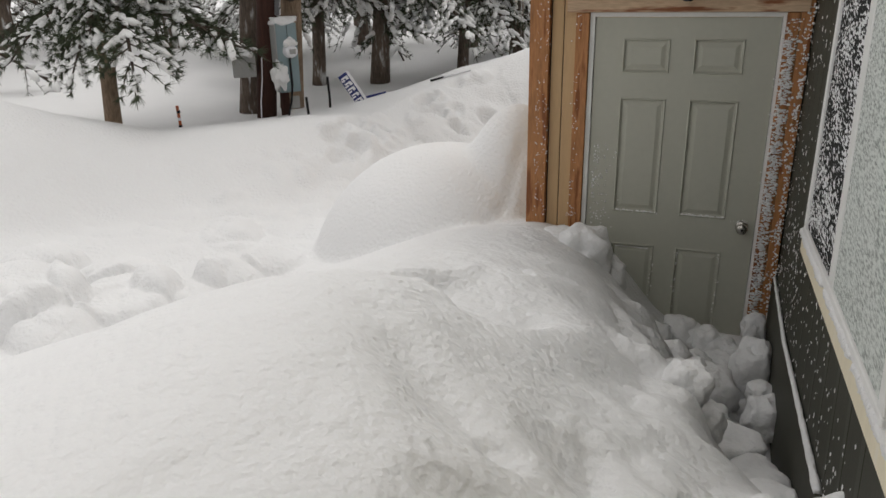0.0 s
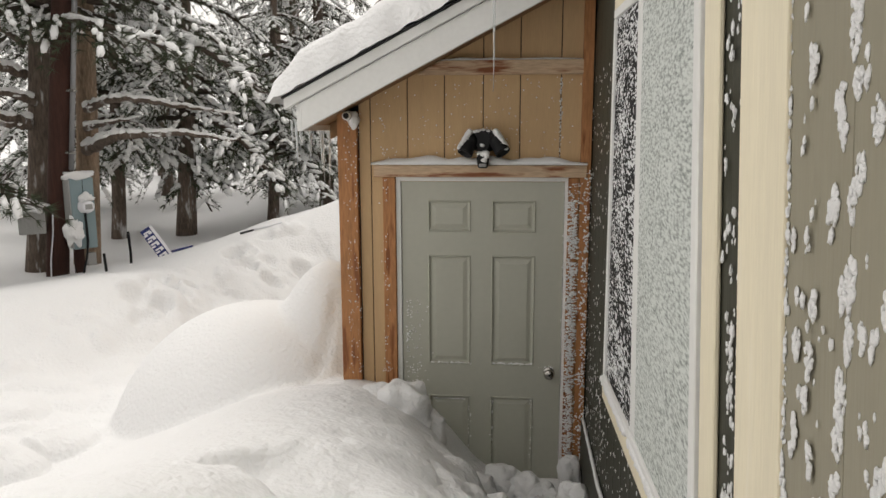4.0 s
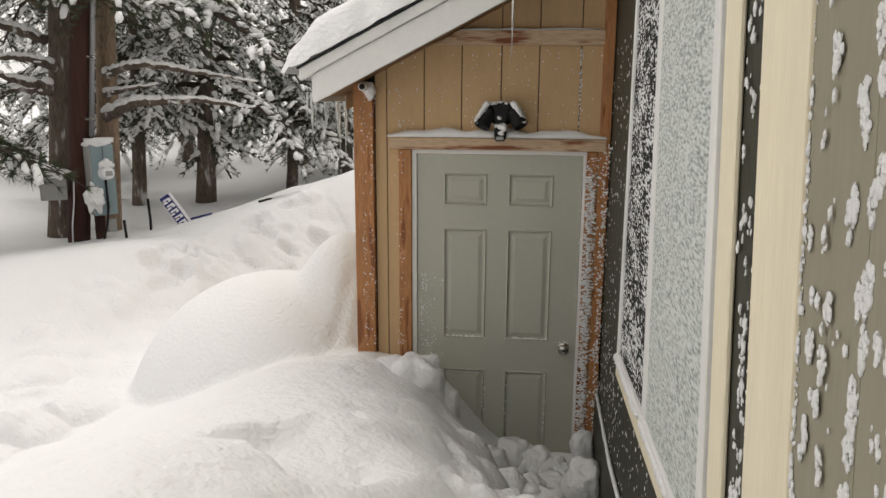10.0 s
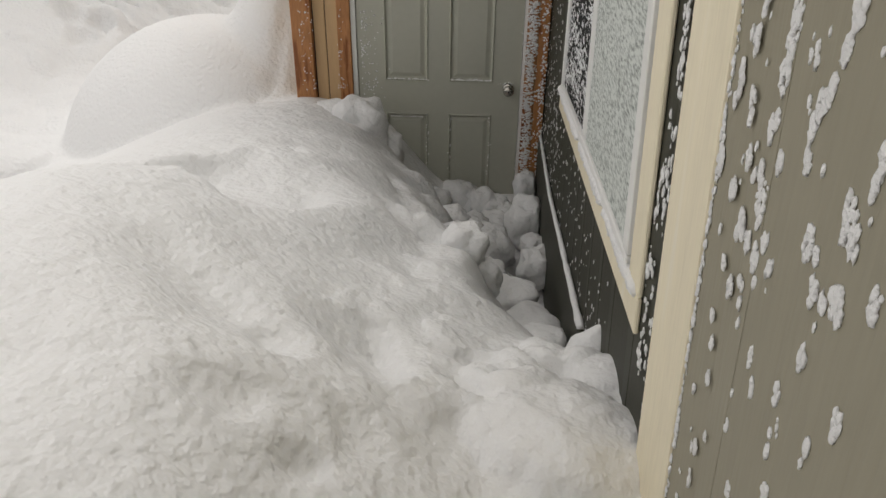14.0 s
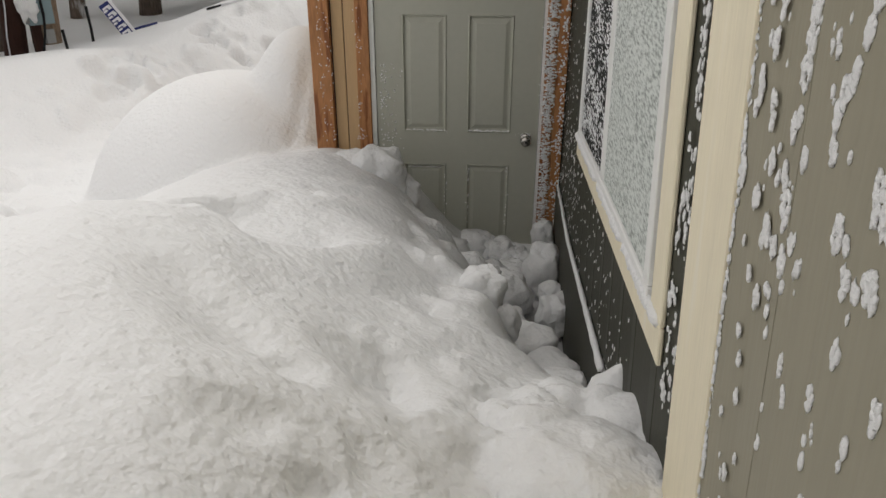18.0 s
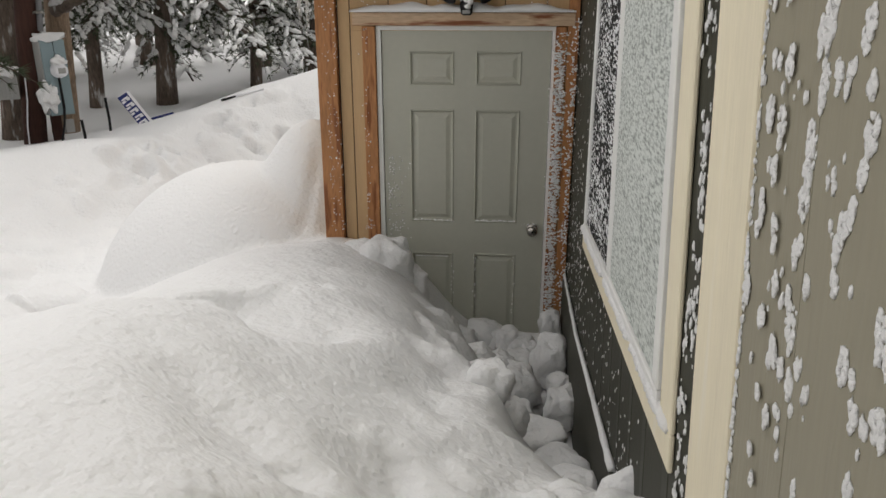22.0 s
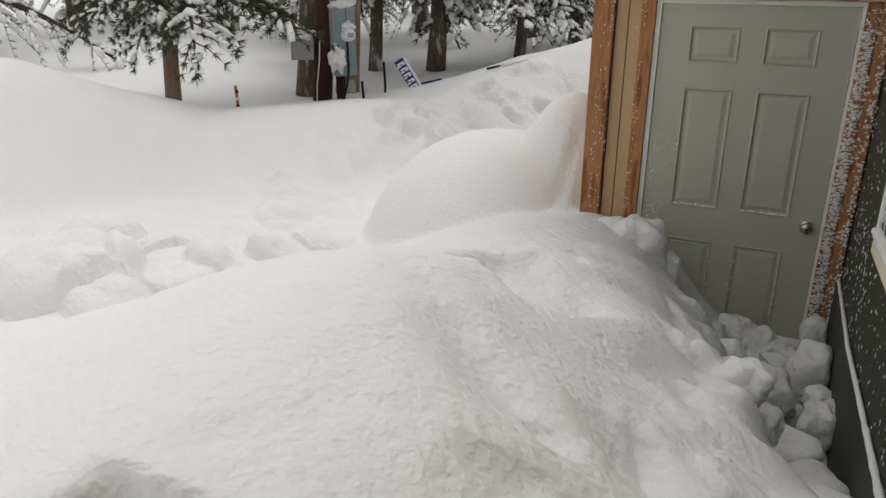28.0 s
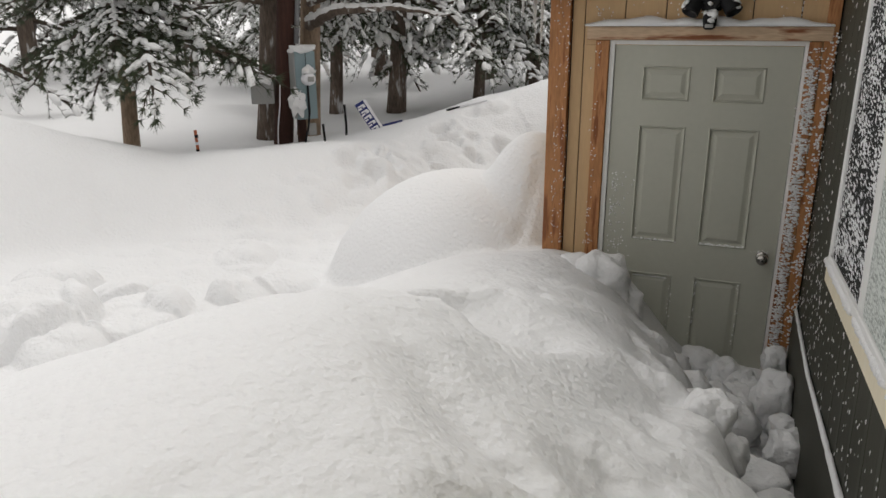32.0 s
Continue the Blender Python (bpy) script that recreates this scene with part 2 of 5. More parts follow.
class Heap:
    """Gathers vertices and faces into one mesh."""
    def __init__(self):
        self.v, self.f = [], []

    def add(self, vs, fs):
        o = len(self.v)
        self.v += [tuple(p) for p in vs]
        self.f += [tuple(i + o for i in q) for q in fs]

    def mesh(self, name):
        me = bpy.data.meshes.new(name)
        me.from_pydata(self.v, [], self.f)
        me.update()
        return me


def ico(level):
    bm = bmesh.new()
    bmesh.ops.create_icosphere(bm, subdivisions=level, radius=1)
    v = np.array([p.co[:] for p in bm.verts])
    f = [tuple(q.index for q in t.verts) for t in bm.faces]
    bm.free()
    return v, f


ICO1, ICO2, ICO3, ICO4 = ico(1), ico(2), ico(3), ico(4)


def blob(centre, size, level=2, rough=0.25, freq=1.6, box_like=0.0, turn=0.0, seed=0.0):
    """A lumpy rounded mass; box_like pushes it from a ball towards a rounded block."""
    v, f = {1: ICO1, 2: ICO2, 3: ICO3, 4: ICO4}[level]
    out = []
    c, s = math.cos(turn), math.sin(turn)
    for p in v:
        q = Vector(p)
        if box_like:
            k = 1 / max(abs(q.x), abs(q.y), abs(q.z))
            q = q.lerp(q * k * 0.8, box_like)
        q = q * (1 + rough * noise.noise(Vector(p) * freq + Vector((seed, seed * 1.7, -seed))) + rough * 0.4 * noise.noise(Vector(p) * freq * 2.7 + Vector((seed, 0, 0))))
        x, y, z = q.x * size[0], q.y * size[1], q.z * size[2]
        out.append((centre[0] + c * x - s * y, centre[1] + s * x + c * y, centre[2] + z))
    return out, f


# ---- snow cover: one sheet to the horizon ----
YS = (-6.0, -4.2, -3.2, -2.5, -1.9, -1.2, -0.4, 0.3)
XS = (-3.0, -2.0, -1.2, -0.6, -0.1, 0.2, 0.45, 0.7, 1.0)
DRIFT = (
    (0.60, 0.80, 0.95, 1.05, 1.05, 1.05, 1.00, 0.95, 0.95),
    (0.55, 0.88, 1.15, 1.45, 1.52, 1.46, 1.30, 1.12, 1.0),
    (0.48, 0.86, 1.18, 1.46, 1.54, 1.48, 1.32, 1.15, 1.05),
    (0.42, 0.84, 1.18, 1.42, 1.46, 1.28, 1.12, 1.02, 0.98),
    (0.38, 0.66, 1.03, 1.24, 1.27, 1.15, 1.0, 0.78, 0.46),
    (0.36, 0.46, 0.84, 1.06, 1.09, 0.98, 0.73, 0.44, 0.24),
    (0.38, 0.38, 0.70, 0.93, 0.93, 0.74, 0.41, 0.25, 0.22),
    (0.38, 0.38, 0.50, 0.75, 0.75, 0.58, 0.33, 0.24, 0.22),
)


def spline(keys, rows, at):
    """Smooth (Catmull-Rom) interpolation of rows over keys; keeps the end values outside."""
    keys, rows, at = np.array(keys), np.array(rows), np.clip(at, keys[0], keys[-1])
    i = np.clip(np.searchsorted(keys, at, side="right") - 1, 0, len(keys) - 2)
    h = keys[i + 1] - keys[i]
    t = (at - keys[i]) / h
    m = np.gradient(rows, keys, axis=0)
    sh = (slice(None),) + (None,) * (rows.ndim - 1)
    t, h = t[sh], h[sh]
    return (2 * t**3 - 3 * t**2 + 1) * rows[i] + (t**3 - 2 * t**2 + t) * h * m[i] + (3 * t**2 - 2 * t**3) * rows[i + 1] + (t**3 - t**2) * h * m[i + 1]


def smooth(a, b, x):
    t = np.clip((x - a) / (b - a), 0, 1)
    return t * t * (3 - 2 * t)


def smax(a, b, k):
    h = np.clip(0.5 + 0.5 * (a - b) / k, 0, 1)
    return b * (1 - h) + a * h + k * h * (1 - h)


# crest of the ploughed bank: x, y, z
CREST = ((-9.5, -5.0, 2.2), (-6.6, -1.3, 1.85), (-5.4, 0.3, 1.45), (-4.9, 0.95, 1.12), (-4.3, 1.5, 0.88), (-3.6, 2.05, 0.90), (-3.1, 2.6, 0.92), (-3.05, 3.5, 0.80), (-2.7, 4.4, 0.96), (-2.2, 5.2, 1.19), (-1.6, 5.7, 1.36), (-0.5, 8.0, 1.6), (4.0, 11.0, 1.8))


LATTICE = np.random.RandomState(8).rand(256, 256) * 2 - 1


def value_noise(x, y):
    i, j = np.floor(x).astype(int), np.floor(y).astype(int)
    u, v = x - i, y - j
    u, v = u**3 * (u * (6 * u - 15) + 10), v**3 * (v * (6 * v - 15) + 10)
    a, b = LATTICE[i % 256, j % 256], LATTICE[(i + 1) % 256, j % 256]
    c, d = LATTICE[i % 256, (j + 1) % 256], LATTICE[(i + 1) % 256, (j + 1) % 256]
    return (a * (1 - u) + b * u) * (1 - v) + (c * (1 - u) + d * u) * v


def wobble(x, y, freq, seed):
    """Rolling noise, about freq / 6 lumps to the metre."""
    f, o = freq / 4.0, seed * 17.3
    c, n = math.cos(seed), math.sin(seed)
    p, q = c * x - n * y, n * x + c * y
    return 0.7 * value_noise(p * f + o, q * f - o) + 0.3 * value_noise((p * 0.8 - q * 0.6) * f * 2.1 + o, (p * 0.6 + q * 0.8) * f * 2.1 + 2 * o)


def cap(x, y, spots):
    """Sum of crisp-edged domes (or, with minus heights, scoops): x, y, radius, height each."""
    out = 0.0 * x
    for cx, cy, r, a in spots:
        q = ((x - cx) ** 2 + (y - cy) ** 2) / r**2
        near = q < 1
        out[near] += a * np.sqrt(1 - q[near])
    return out


def knoll(x, y, spots):
    """Sum of soft rounded bumps: x, y, radius, height each."""
    out = 0.0 * x
    for cx, cy, r, a in spots:
        out += a * np.clip(1 - ((x - cx) ** 2 + (y - cy) ** 2) / (1.3 * r) ** 2, 0, 1) ** 1.5
    return out


def scatter(seed, n, x0, x1, y0, y1, r0, r1, a0, a1):
    k = np.random.RandomState(seed).rand(n, 4)
    return [(x0 + (x1 - x0) * p[0], y0 + (y1 - y0) * p[1], r0 + (r1 - r0) * p[2], (a0 + (a1 - a0) * p[3]) * (r0 + (r1 - r0) * p[2]) / r1) for p in k]


LANE_LUMPS = [(-3.05, -1.40, 0.44, 0.22), (-2.62, -1.0, 0.36, 0.12), (-2.35, -0.75, 0.26, 0.09), (-2.95, -0.62, 0.25, 0.12), (-2.2, -0.45, 0.22, 0.11), (-3.5, -2.2, 0.35, 0.18), (-2.55, -1.55, 0.25, 0.11), (-2.1, -0.1, 0.22, 0.10), (-3.6, -0.7, 0.3, 0.12)] + scatter(3, 14, -3.4, -1.7, -1.6, 0.4, 0.08, 0.25, 0.02, 0.07)
CRUMBS = scatter(5, 90, -3.35, -2.3, 0.1, 1.15, 0.04, 0.12, 0.02, 0.06)
SCOOPS = scatter(6, 16, -3.05, -2.25, 1.75, 3.4, 0.07, 0.14, -0.17, -0.07) + scatter(7, 12, -2.9, -1.9, 3.3, 5.2, 0.08, 0.16, -0.17, -0.07) + scatter(8, 24, -3.1, -2.0, 1.6, 5.0, 0.05, 0.15, 0.03, 0.09)
BULGES = [(0.49, -1.28, 0.12, 0.09), (0.60, -1.62, 0.12, 0.09), (0.63, -1.88, 0.11, 0.08), (0.61, -2.08, 0.12, 0.05), (0.43, -1.05, 0.10, 0.06), (0.53, -0.95, 0.11, 0.08), (0.50, -1.62, 0.10, 0.05), (0.41, -0.60, 0.15, 0.06), (0.44, -0.78, 0.10, 0.06), (0.75, -2.13, 0.2, 0.05)]
FLANK = [(0.30, -3.18, 0.07, -0.035), (0.46, -3.26, 0.04, -0.05), (0.62, -2.84, 0.11, 0.06), (0.74, -2.76, 0.08, 0.05), (0.80, -2.64, 0.11, 0.06), (0.88, -2.90, 0.20, 0.13), (0.66, -2.54, 0.09, 0.045), (0.93, -2.53, 0.10, 0.05), (1.06, -2.38, 0.075, 0.20), (1.06, -2.60, 0.13, 0.07), (0.70, -2.66, 0.06, -0.04)] + scatter(9, 60, 0.34, 1.0, -3.1, -2.4, 0.02, 0.06, -0.015, 0.025)


def lip(x, y, a, b, drop, reach, seed):
    """A short wind-cut edge from a to b: the snow lies lower on its left and rises again within reach."""
    dx, dy = b[0] - a[0], b[1] - a[1]
    n = math.hypot(dx, dy)
    s = ((x - a[0]) * dx + (y - a[1]) * dy) / n
    d = ((y - a[1]) * dx - (x - a[0]) * dy) / n + 0.02 * wobble(x, y, 26, seed)
    return -drop * smooth(-0.010, 0.012, d) * smooth(reach, 0.02, d) * smooth(-0.03, 0.03, s) * smooth(n + 0.03, n - 0.03, s)


LIPS = (((0.24, -2.92), (0.29, -3.02), 0.03, 0.14), ((0.40, -2.60), (0.46, -2.76), 0.026, 0.14), ((0.43, -3.08), (0.47, -3.18), 0.03, 0.10), ((0.62, -2.78), (0.71, -2.87), 0.04, 0.09), ((0.80, -2.60), (0.90, -2.70), 0.04, 0.10), ((0.10, -1.95), (0.17, -2.02), 0.02, 0.08), ((0.33, -1.65), (0.40, -1.80), 0.03, 0.10), ((0.26, -1.10), (0.34, -1.30), 0.03, 0.12), ((-0.05, -1.5), (0.02, -1.56), 0.02, 0.08))


def ground_height(x, y):
    shape = np.broadcast(x, y).shape
    x, y = np.broadcast_to(x, shape).ravel(), np.broadcast_to(y, shape).ravel()
    cols = spline(XS, np.array(DRIFT).T, x)
    ys = np.array(YS)
    near = np.zeros(len(x))
    yy = np.clip(y, ys[0], ys[-1])
    i = np.clip(np.searchsorted(ys, yy, side="right") - 1, 0, len(ys) - 2)
    grad = np.gradient(cols, ys, axis=1)
    n = np.arange(len(x))
    h = ys[i + 1] - ys[i]
    t = (yy - ys[i]) / h
    near = (2 * t**3 - 3 * t**2 + 1) * cols[n, i] + (t**3 - 2 * t**2 + t) * h * grad[n, i] + (3 * t**2 - 2 * t**3) * cols[n, i + 1] + (t**3 - t**2) * h * grad[n, i + 1]
    near = near - 0.4 * smooth(0.1, 1.2, y)
    # rumpled ploughed lane
    lane = 0.36 + 0.05 * wobble(x, y, 3.2, 3) + 0.10 * np.abs(wobble(x, y, 6.5, 4)) + 0.05 * np.abs(wobble(x, y, 15, 14)) - 0.17 * smooth(0.1, 0.5, x)
    wx, wy = x + 0.05 * wobble(x, y, 22, 41), y + 0.05 * wobble(x, y, 22, 42)
    lumps = cap(x + 0.08 * wobble(x, y, 9, 47), y + 0.08 * wobble(x, y, 9, 48), LANE_LUMPS)
    z = smax(near, lane + 1.4 * lumps, 0.10)
    # bank
    best = np.full(len(x), 1e9)
    side, cz = np.zeros(len(x)), np.zeros(len(x))
    for a, b in zip(CREST[:-1], CREST[1:]):
        d = np.array((b[0] - a[0], b[1] - a[1]))
        L2 = d @ d
        u = np.clip(((x - a[0]) * d[0] + (y - a[1]) * d[1]) / L2, 0, 1)
        px, py = x - a[0] - u * d[0], y - a[1] - u * d[1]
        r = np.hypot(px, py)
        s = np.sign(d[0] * py - d[1] * px)
        take = r < best
        best, side, cz = np.where(take, r, best), np.where(take, s, side), np.where(take, a[2] + u * (b[2] - a[2]), cz)
    signed = best * side
    far = 0.58 + 0.045 * np.clip(signed - 2, 0, 14) + 0.02 * np.clip(signed - 16, 0, 120) + 0.06 * wobble(x, y, 0.6, 9) + (0.25 * smooth(1, 4, signed) + 0.55 * smooth(3, 11, signed)) * smooth(-5.0, -2.0, x)
    behind = cz + (np.minimum(far, cz - 0.1) - cz) * smooth(0.0, 2.2, signed)
    behind = np.where(signed > 2.2, np.minimum(far, cz - 0.1) + (far - np.minimum(far, cz - 0.1)) * smooth(2.2, 9, signed), behind)
    width = 1.5 + 0.5 * smooth(1.0, 2.0, cz)
    q = np.clip(-signed / width, 0, 1)
    face = cz - (cz - 0.2) * (0.35 * q + 0.65 * smooth(0, 1, q))
    ragged = smooth(0.1, 0.4, q) * smooth(1.0, 0.7, q)
    rag = ragged * smooth(0.6, 2.0, y)
    face = face + rag * (0.07 * np.abs(wobble(x, y, 9, 5)) + 0.05 * np.abs(wobble(x, y, 18, 6)) - 0.03) + ragged * 0.015 * wobble(x, y, 9, 8)
    face = face + cap(wx, wy, SCOOPS) * 1.1 * smooth(0.0, 0.1, q) + cap(wx, wy, CRUMBS)
    bank = np.where(signed > 0, behind, face)
    z = np.where(signed > 0, bank, smax(z, bank, 0.10))
    # buried heap beside the shed corner
    for cx, cy, rx, ry, top, p in ((-1.08, 0.62, 1.04, 0.95, 1.15, 2.0), (-0.60, 0.70, 0.50, 0.55, 1.43, 2.0)):
        r = np.sqrt(((x - cx) / rx) ** 2 + ((y - cy) / ry) ** 2)
        dome = 0.1 + (top - 0.1) * np.where(r < 1, np.sqrt(np.clip(1 - r**p, 0, 1)), 1 - r)
        z = smax(z, dome, 0.07 if cx < -1 else 0.13)
    for ax, ay, bx, by, deep, wide in ((-0.50, 0.42, -0.58, 0.16, 0.05, 0.04), (-0.40, 0.55, -0.44, 0.30, 0.05, 0.05), (-0.62, 0.05, -0.45, -0.12, 0.04, 0.06)):
        u = np.clip(((x - ax) * (bx - ax) + (y - ay) * (by - ay)) / ((bx - ax) ** 2 + (by - ay) ** 2), 0, 1)
        z = z - deep * np.exp(-(((x - ax - u * (bx - ax)) ** 2 + (y - ay - u * (by - ay)) ** 2) / wide**2)) * (0.7 + 0.5 * wobble(x, y, 18, 75))
    z = z + 0.012 * wobble(x, y, 14, 76) * smooth(-0.95, -0.6, x) * smooth(-0.2, -0.4, x) * smooth(-0.3, 0.0, y) * smooth(1.0, 0.7, y)
    # wind scarp and hollows on the near drift
    z = z + 0.035 * wobble(x, y, 4.5, 11) * smooth(-2.5, -1.2, x) * smooth(1.0, 0.0, y)
    d = (x + 0.35) * 0.54 + (y + 2.06) * 0.84 + 0.25 * ((x + 0.35) * 0.84 - (y + 2.06) * 0.54 - 0.18) ** 2
    along = (x + 0.35) * 0.84 - (y + 2.06) * 0.54
    brow = smooth(-0.08, 0.05, along) * smooth(0.50, 0.36, along)
    z = z - 0.10 * smooth(-0.03, 0.10, d + 0.03 * wobble(x, y, 14, 35)) * smooth(0.6, 0.2, d) * brow
    z = z + 0.035 * (np.abs(wobble(x, y, 36, 36)) + wobble(x, y, 62, 39) - 0.2) * np.exp(-((d - 0.05) / 0.06) ** 2) * brow
    # wind-scooped trough with an abrupt end
    s, e = (x - 0.285) * 0.78 - (y + 2.96) * 0.63, (x - 0.285) * 0.63 + (y + 2.96) * 0.78
    e = e + 0.02 * wobble(x, y, 20, 37)
    z = z - 0.07 * np.where(e < 0, np.exp(-(e / 0.12) ** 2), np.exp(-(e / 0.09) ** 2)) * smooth(-0.75, -0.15, s) * smooth(0.10, -0.12, s + 0.02 * wobble(x, y, 26, 38))
    # a second, shorter scoop beside it, with a steep far wall
    s, e = (x - 0.53) * 0.37 - (y + 2.86) * 0.93, (x - 0.53) * 0.93 + (y + 2.86) * 0.37
    e = e + 0.025 * wobble(x, y, 18, 72)
    z = z - 0.06 * np.where(e < 0, np.exp(-(e / 0.10) ** 2), np.exp(-(e / 0.045) ** 2)) * smooth(-0.42, -0.15, s) * smooth(0.06, -0.02, s)
    # the near hump breaks off towards the trench along a slanting crest
    u, v = (x - 0.02) * 0.98 + (y + 2.26) * 0.20, (y + 2.26) * 0.98 - (x - 0.02) * 0.20 + 0.03 * wobble(x, y, 10, 71)
    z = z - 0.045 * np.where(v < 0, np.exp(-(v / 0.07) ** 2), np.exp(-(v / 0.22) ** 2)) * smooth(0.1, 0.5, u) * smooth(0.95, 0.7, u)
    # slanting wind furrows and a scooped hollow on the right flank
    w = (x - 0.25) * 0.80 - (y + 1.9) * 0.60
    z = z + 0.016 * np.sin(w * 17 + 2.5 * np.sin(y * 3.1) + 2 * wobble(x, y, 5, 31)) * smooth(-0.25, 0.2, x) * smooth(0.95, 0.6, x) * smooth(-2.6, -2.1, y) * smooth(-0.2, -0.7, y)
    z = z + cap(x + 0.05 * wobble(x, y, 24, 43), y + 0.05 * wobble(x, y, 24, 44), FLANK) * 0.6 * (y > -3.4) + knoll(x + 0.03 * wobble(x, y, 20, 45), y + 0.03 * wobble(x, y, 20, 46), BULGES)
    edge = np.exp(-(((x - 0.47 + 0.13 * (y + 0.6)) / 0.15) ** 2)) * smooth(-2.35, -2.0, y) * smooth(-0.2, -0.5, y)
    z = z + edge * (0.09 * wobble(x, y, 13, 61) + 0.035 * wobble(x, y, 27, 62))
    for k, (p, q, drop, reach) in enumerate(LIPS):
        z = z + lip(x, y, p, q, drop, reach, 50 + k)
    # fine crusty lumps
    z = z + (0.005 * wobble(x, y, 16, 23) + 0.009 * wobble(x, y, 34, 21) + 0.007 * wobble(x, y, 66, 22)) * (0.8 + 0.5 * wobble(x, y, 6, 25)) * smooth(-1.4, -0.4, x) * smooth(0.2, -0.4, y)
    nearz = smooth(-3.6, -2.9, y) * smooth(-1.9, -2.5, y) * smooth(0.25, 0.5, x)
    z = z + nearz * (0.026 * wobble(x, y, 14, 12) + 0.018 * wobble(x, y, 28, 13)) * smooth(0.85, 0.7, x)
    pit = smooth(-3.545, -3.595, y + 0.015 * wobble(x, y, 30, 33)) * smooth(0.205, 0.18, x + 0.012 * wobble(x, y, 40, 34)) * smooth(-3.85, -3.78, y) * smooth(-0.2, -0.1, x)
    z = z + (np.minimum(z, 1.38) - z) * pit
    return z.reshape(shape)


def spread(stops):
    out = []
    for a, b, step in stops:
        n = max(1, round((b - a) / step))
        out += [a + (b - a) * i / n for i in range(n)]
    return np.array(out + [stops[-1][1]])


gx = spread(((-160, -40, 12), (-40, -14, 2), (-14, -6, 0.3), (-6, -3.4, 0.07), (-3.4, -1.5, 0.024), (-1.5, 1.1, 0.014), (1.1, 3, 0.3), (3, 14, 1.2), (14, 60, 6), (60, 160, 15)))
gy = spread(((-160, -30, 15), (-30, -8, 2.5), (-8, -4.6, 0.15), (-4.6, -3.4, 0.03), (-3.4, 0.4, 0.014), (0.4, 5.0, 0.028), (5.0, 10, 0.15), (10, 40, 1.2), (40, 160, 12)))
GX, GY = np.meshgrid(gx, gy)
GZ = ground_height(GX, GY)
verts = np.stack([GX.ravel(), GY.ravel(), GZ.ravel()], 1)
nx, ny = len(gx), len(gy)
idx = np.arange(nx * ny).reshape(ny, nx)
quads = np.stack([idx[:-1, :-1], idx[:-1, 1:], idx[1:, 1:], idx[1:, :-1]], -1).reshape(-1, 4)
me = bpy.data.meshes.new("ground")
me.from_pydata(verts, [], quads)
ground = link("ground", me, SNOW, smooth=True)
tagged(ground, "deep wind-drifted snow covering the whole yard", "snow", kind="structure")


def zg(x, y):
    return float(ground_height(np.array([x]), np.array([y]))[0])


# ---- house wall: runs along y, a little out of square and out of plumb towards its near end ----
def wall_x(y, z):
    return 1.06 + 0.02 * y - 0.045 * min(max((-y - 1) / 2, 0), 1.2) * (z - 2)


def wpart(name, bm, material, parent, label="", smooth=False):
    """A part of the wall, given with x measured out from its face."""
    for v in bm.verts:
        v.co.x += wall_x(v.co.y, v.co.z)
    return part(name, bm, material, parent, label, smooth)


house = thing("house_wall", "dark olive and taupe painted board siding of the house", "wall", kind="structure")
olive = [-2.99, -2.80, -2.55, -2.35, -2.15, -1.95, -1.75, -1.55, -1.35, -1.15, -0.95, -0.75, -0.55, -0.35, -0.15, 0.05, 1.2, 2.4, 3.6, 5.0]
for a, b in zip(olive[:-1], olive[1:]):
    bm = box(0.0, 0.18, a + 0.002, b - 0.002, 0, 4.0, 0.002)
    wpart("siding_board", bm, GREEN, house)
wpart("siding_backing", box(0.01, 0.2, -2.97, 5.0, 0, 4.0, 0), GREEN, house)
edges = [-3.16, -3.365, -3.775, -4.185, -4.6, -5.0, -5.5, -6.0, -7.0, -8.0]
for a, b in zip(edges[:-1], edges[1:]):
    wpart("siding_board", box(-0.002, 0.18, b + 0.0009, a - 0.0009, 0, 4.0, 0.0008), TAUPE, house)
wpart("siding_backing", box(0.012, 0.2, -8, -2.97, 0, 4.0, 0), TAUPE, house)
wpart("corner_board", box(-0.007, 0.0, -3.175, -2.966, 0.2, 4.0, 0.002), CREAM, house, "wide cream painted vertical trim board")
# window
win = thing("window_1", "snow-plastered sliding window with white frame and cream trim", "window", kind="structure")
Y0, Y1 = -1.02, -2.84
def sill_z(y):
    return 1.175 - 0.075 * (y + 1.02)
def head_z(y):
    return 2.79 + 0.055 * (y + 1.0)
def strip(name, ya, yb, lo, hi, x0, x1, m, label="", parent=None):
    """A flat bar on the wall from ya to yb, between the heights lo(y) and hi(y)."""
    bm = prism([(ya, lo(ya)), (yb, lo(yb)), (yb, hi(yb)), (ya, hi(ya))], "x", x0, x1, 0.003)
    return wpart(name, bm, m, parent or win, label)
TW, FW = 0.085, 0.035
strip("trim_bottom", Y0, Y1, sill_z, lambda y: sill_z(y) + TW, -0.011, 0.0, CREAM, "cream sill trim")
strip("trim_top", Y0, Y1, head_z, lambda y: head_z(y) + 0.1, -0.011, 0.0, CREAM)
strip("trim_near", Y1 + 0.105, Y1, lambda y: sill_z(y) + TW + 0.003, lambda y: head_z(y) - 0.003, -0.011, 0.0, CREAM, "cream side trim")
strip("trim_far", Y0, Y0 - 0.05, lambda y: sill_z(y) + TW + 0.003, lambda y: head_z(y) - 0.003, -0.010, 0.0, CREAM)
A0, A1 = Y0 - 0.053, Y1 + 0.125
def inner_lo(y):
    return sill_z(y) + TW + 0.002
def inner_hi(y):
    return head_z(y) - 0.002
strip("frame_bottom", A0, A1, inner_lo, lambda y: inner_lo(y) + FW, -0.017, 0.0, WHITE, "white vinyl frame")
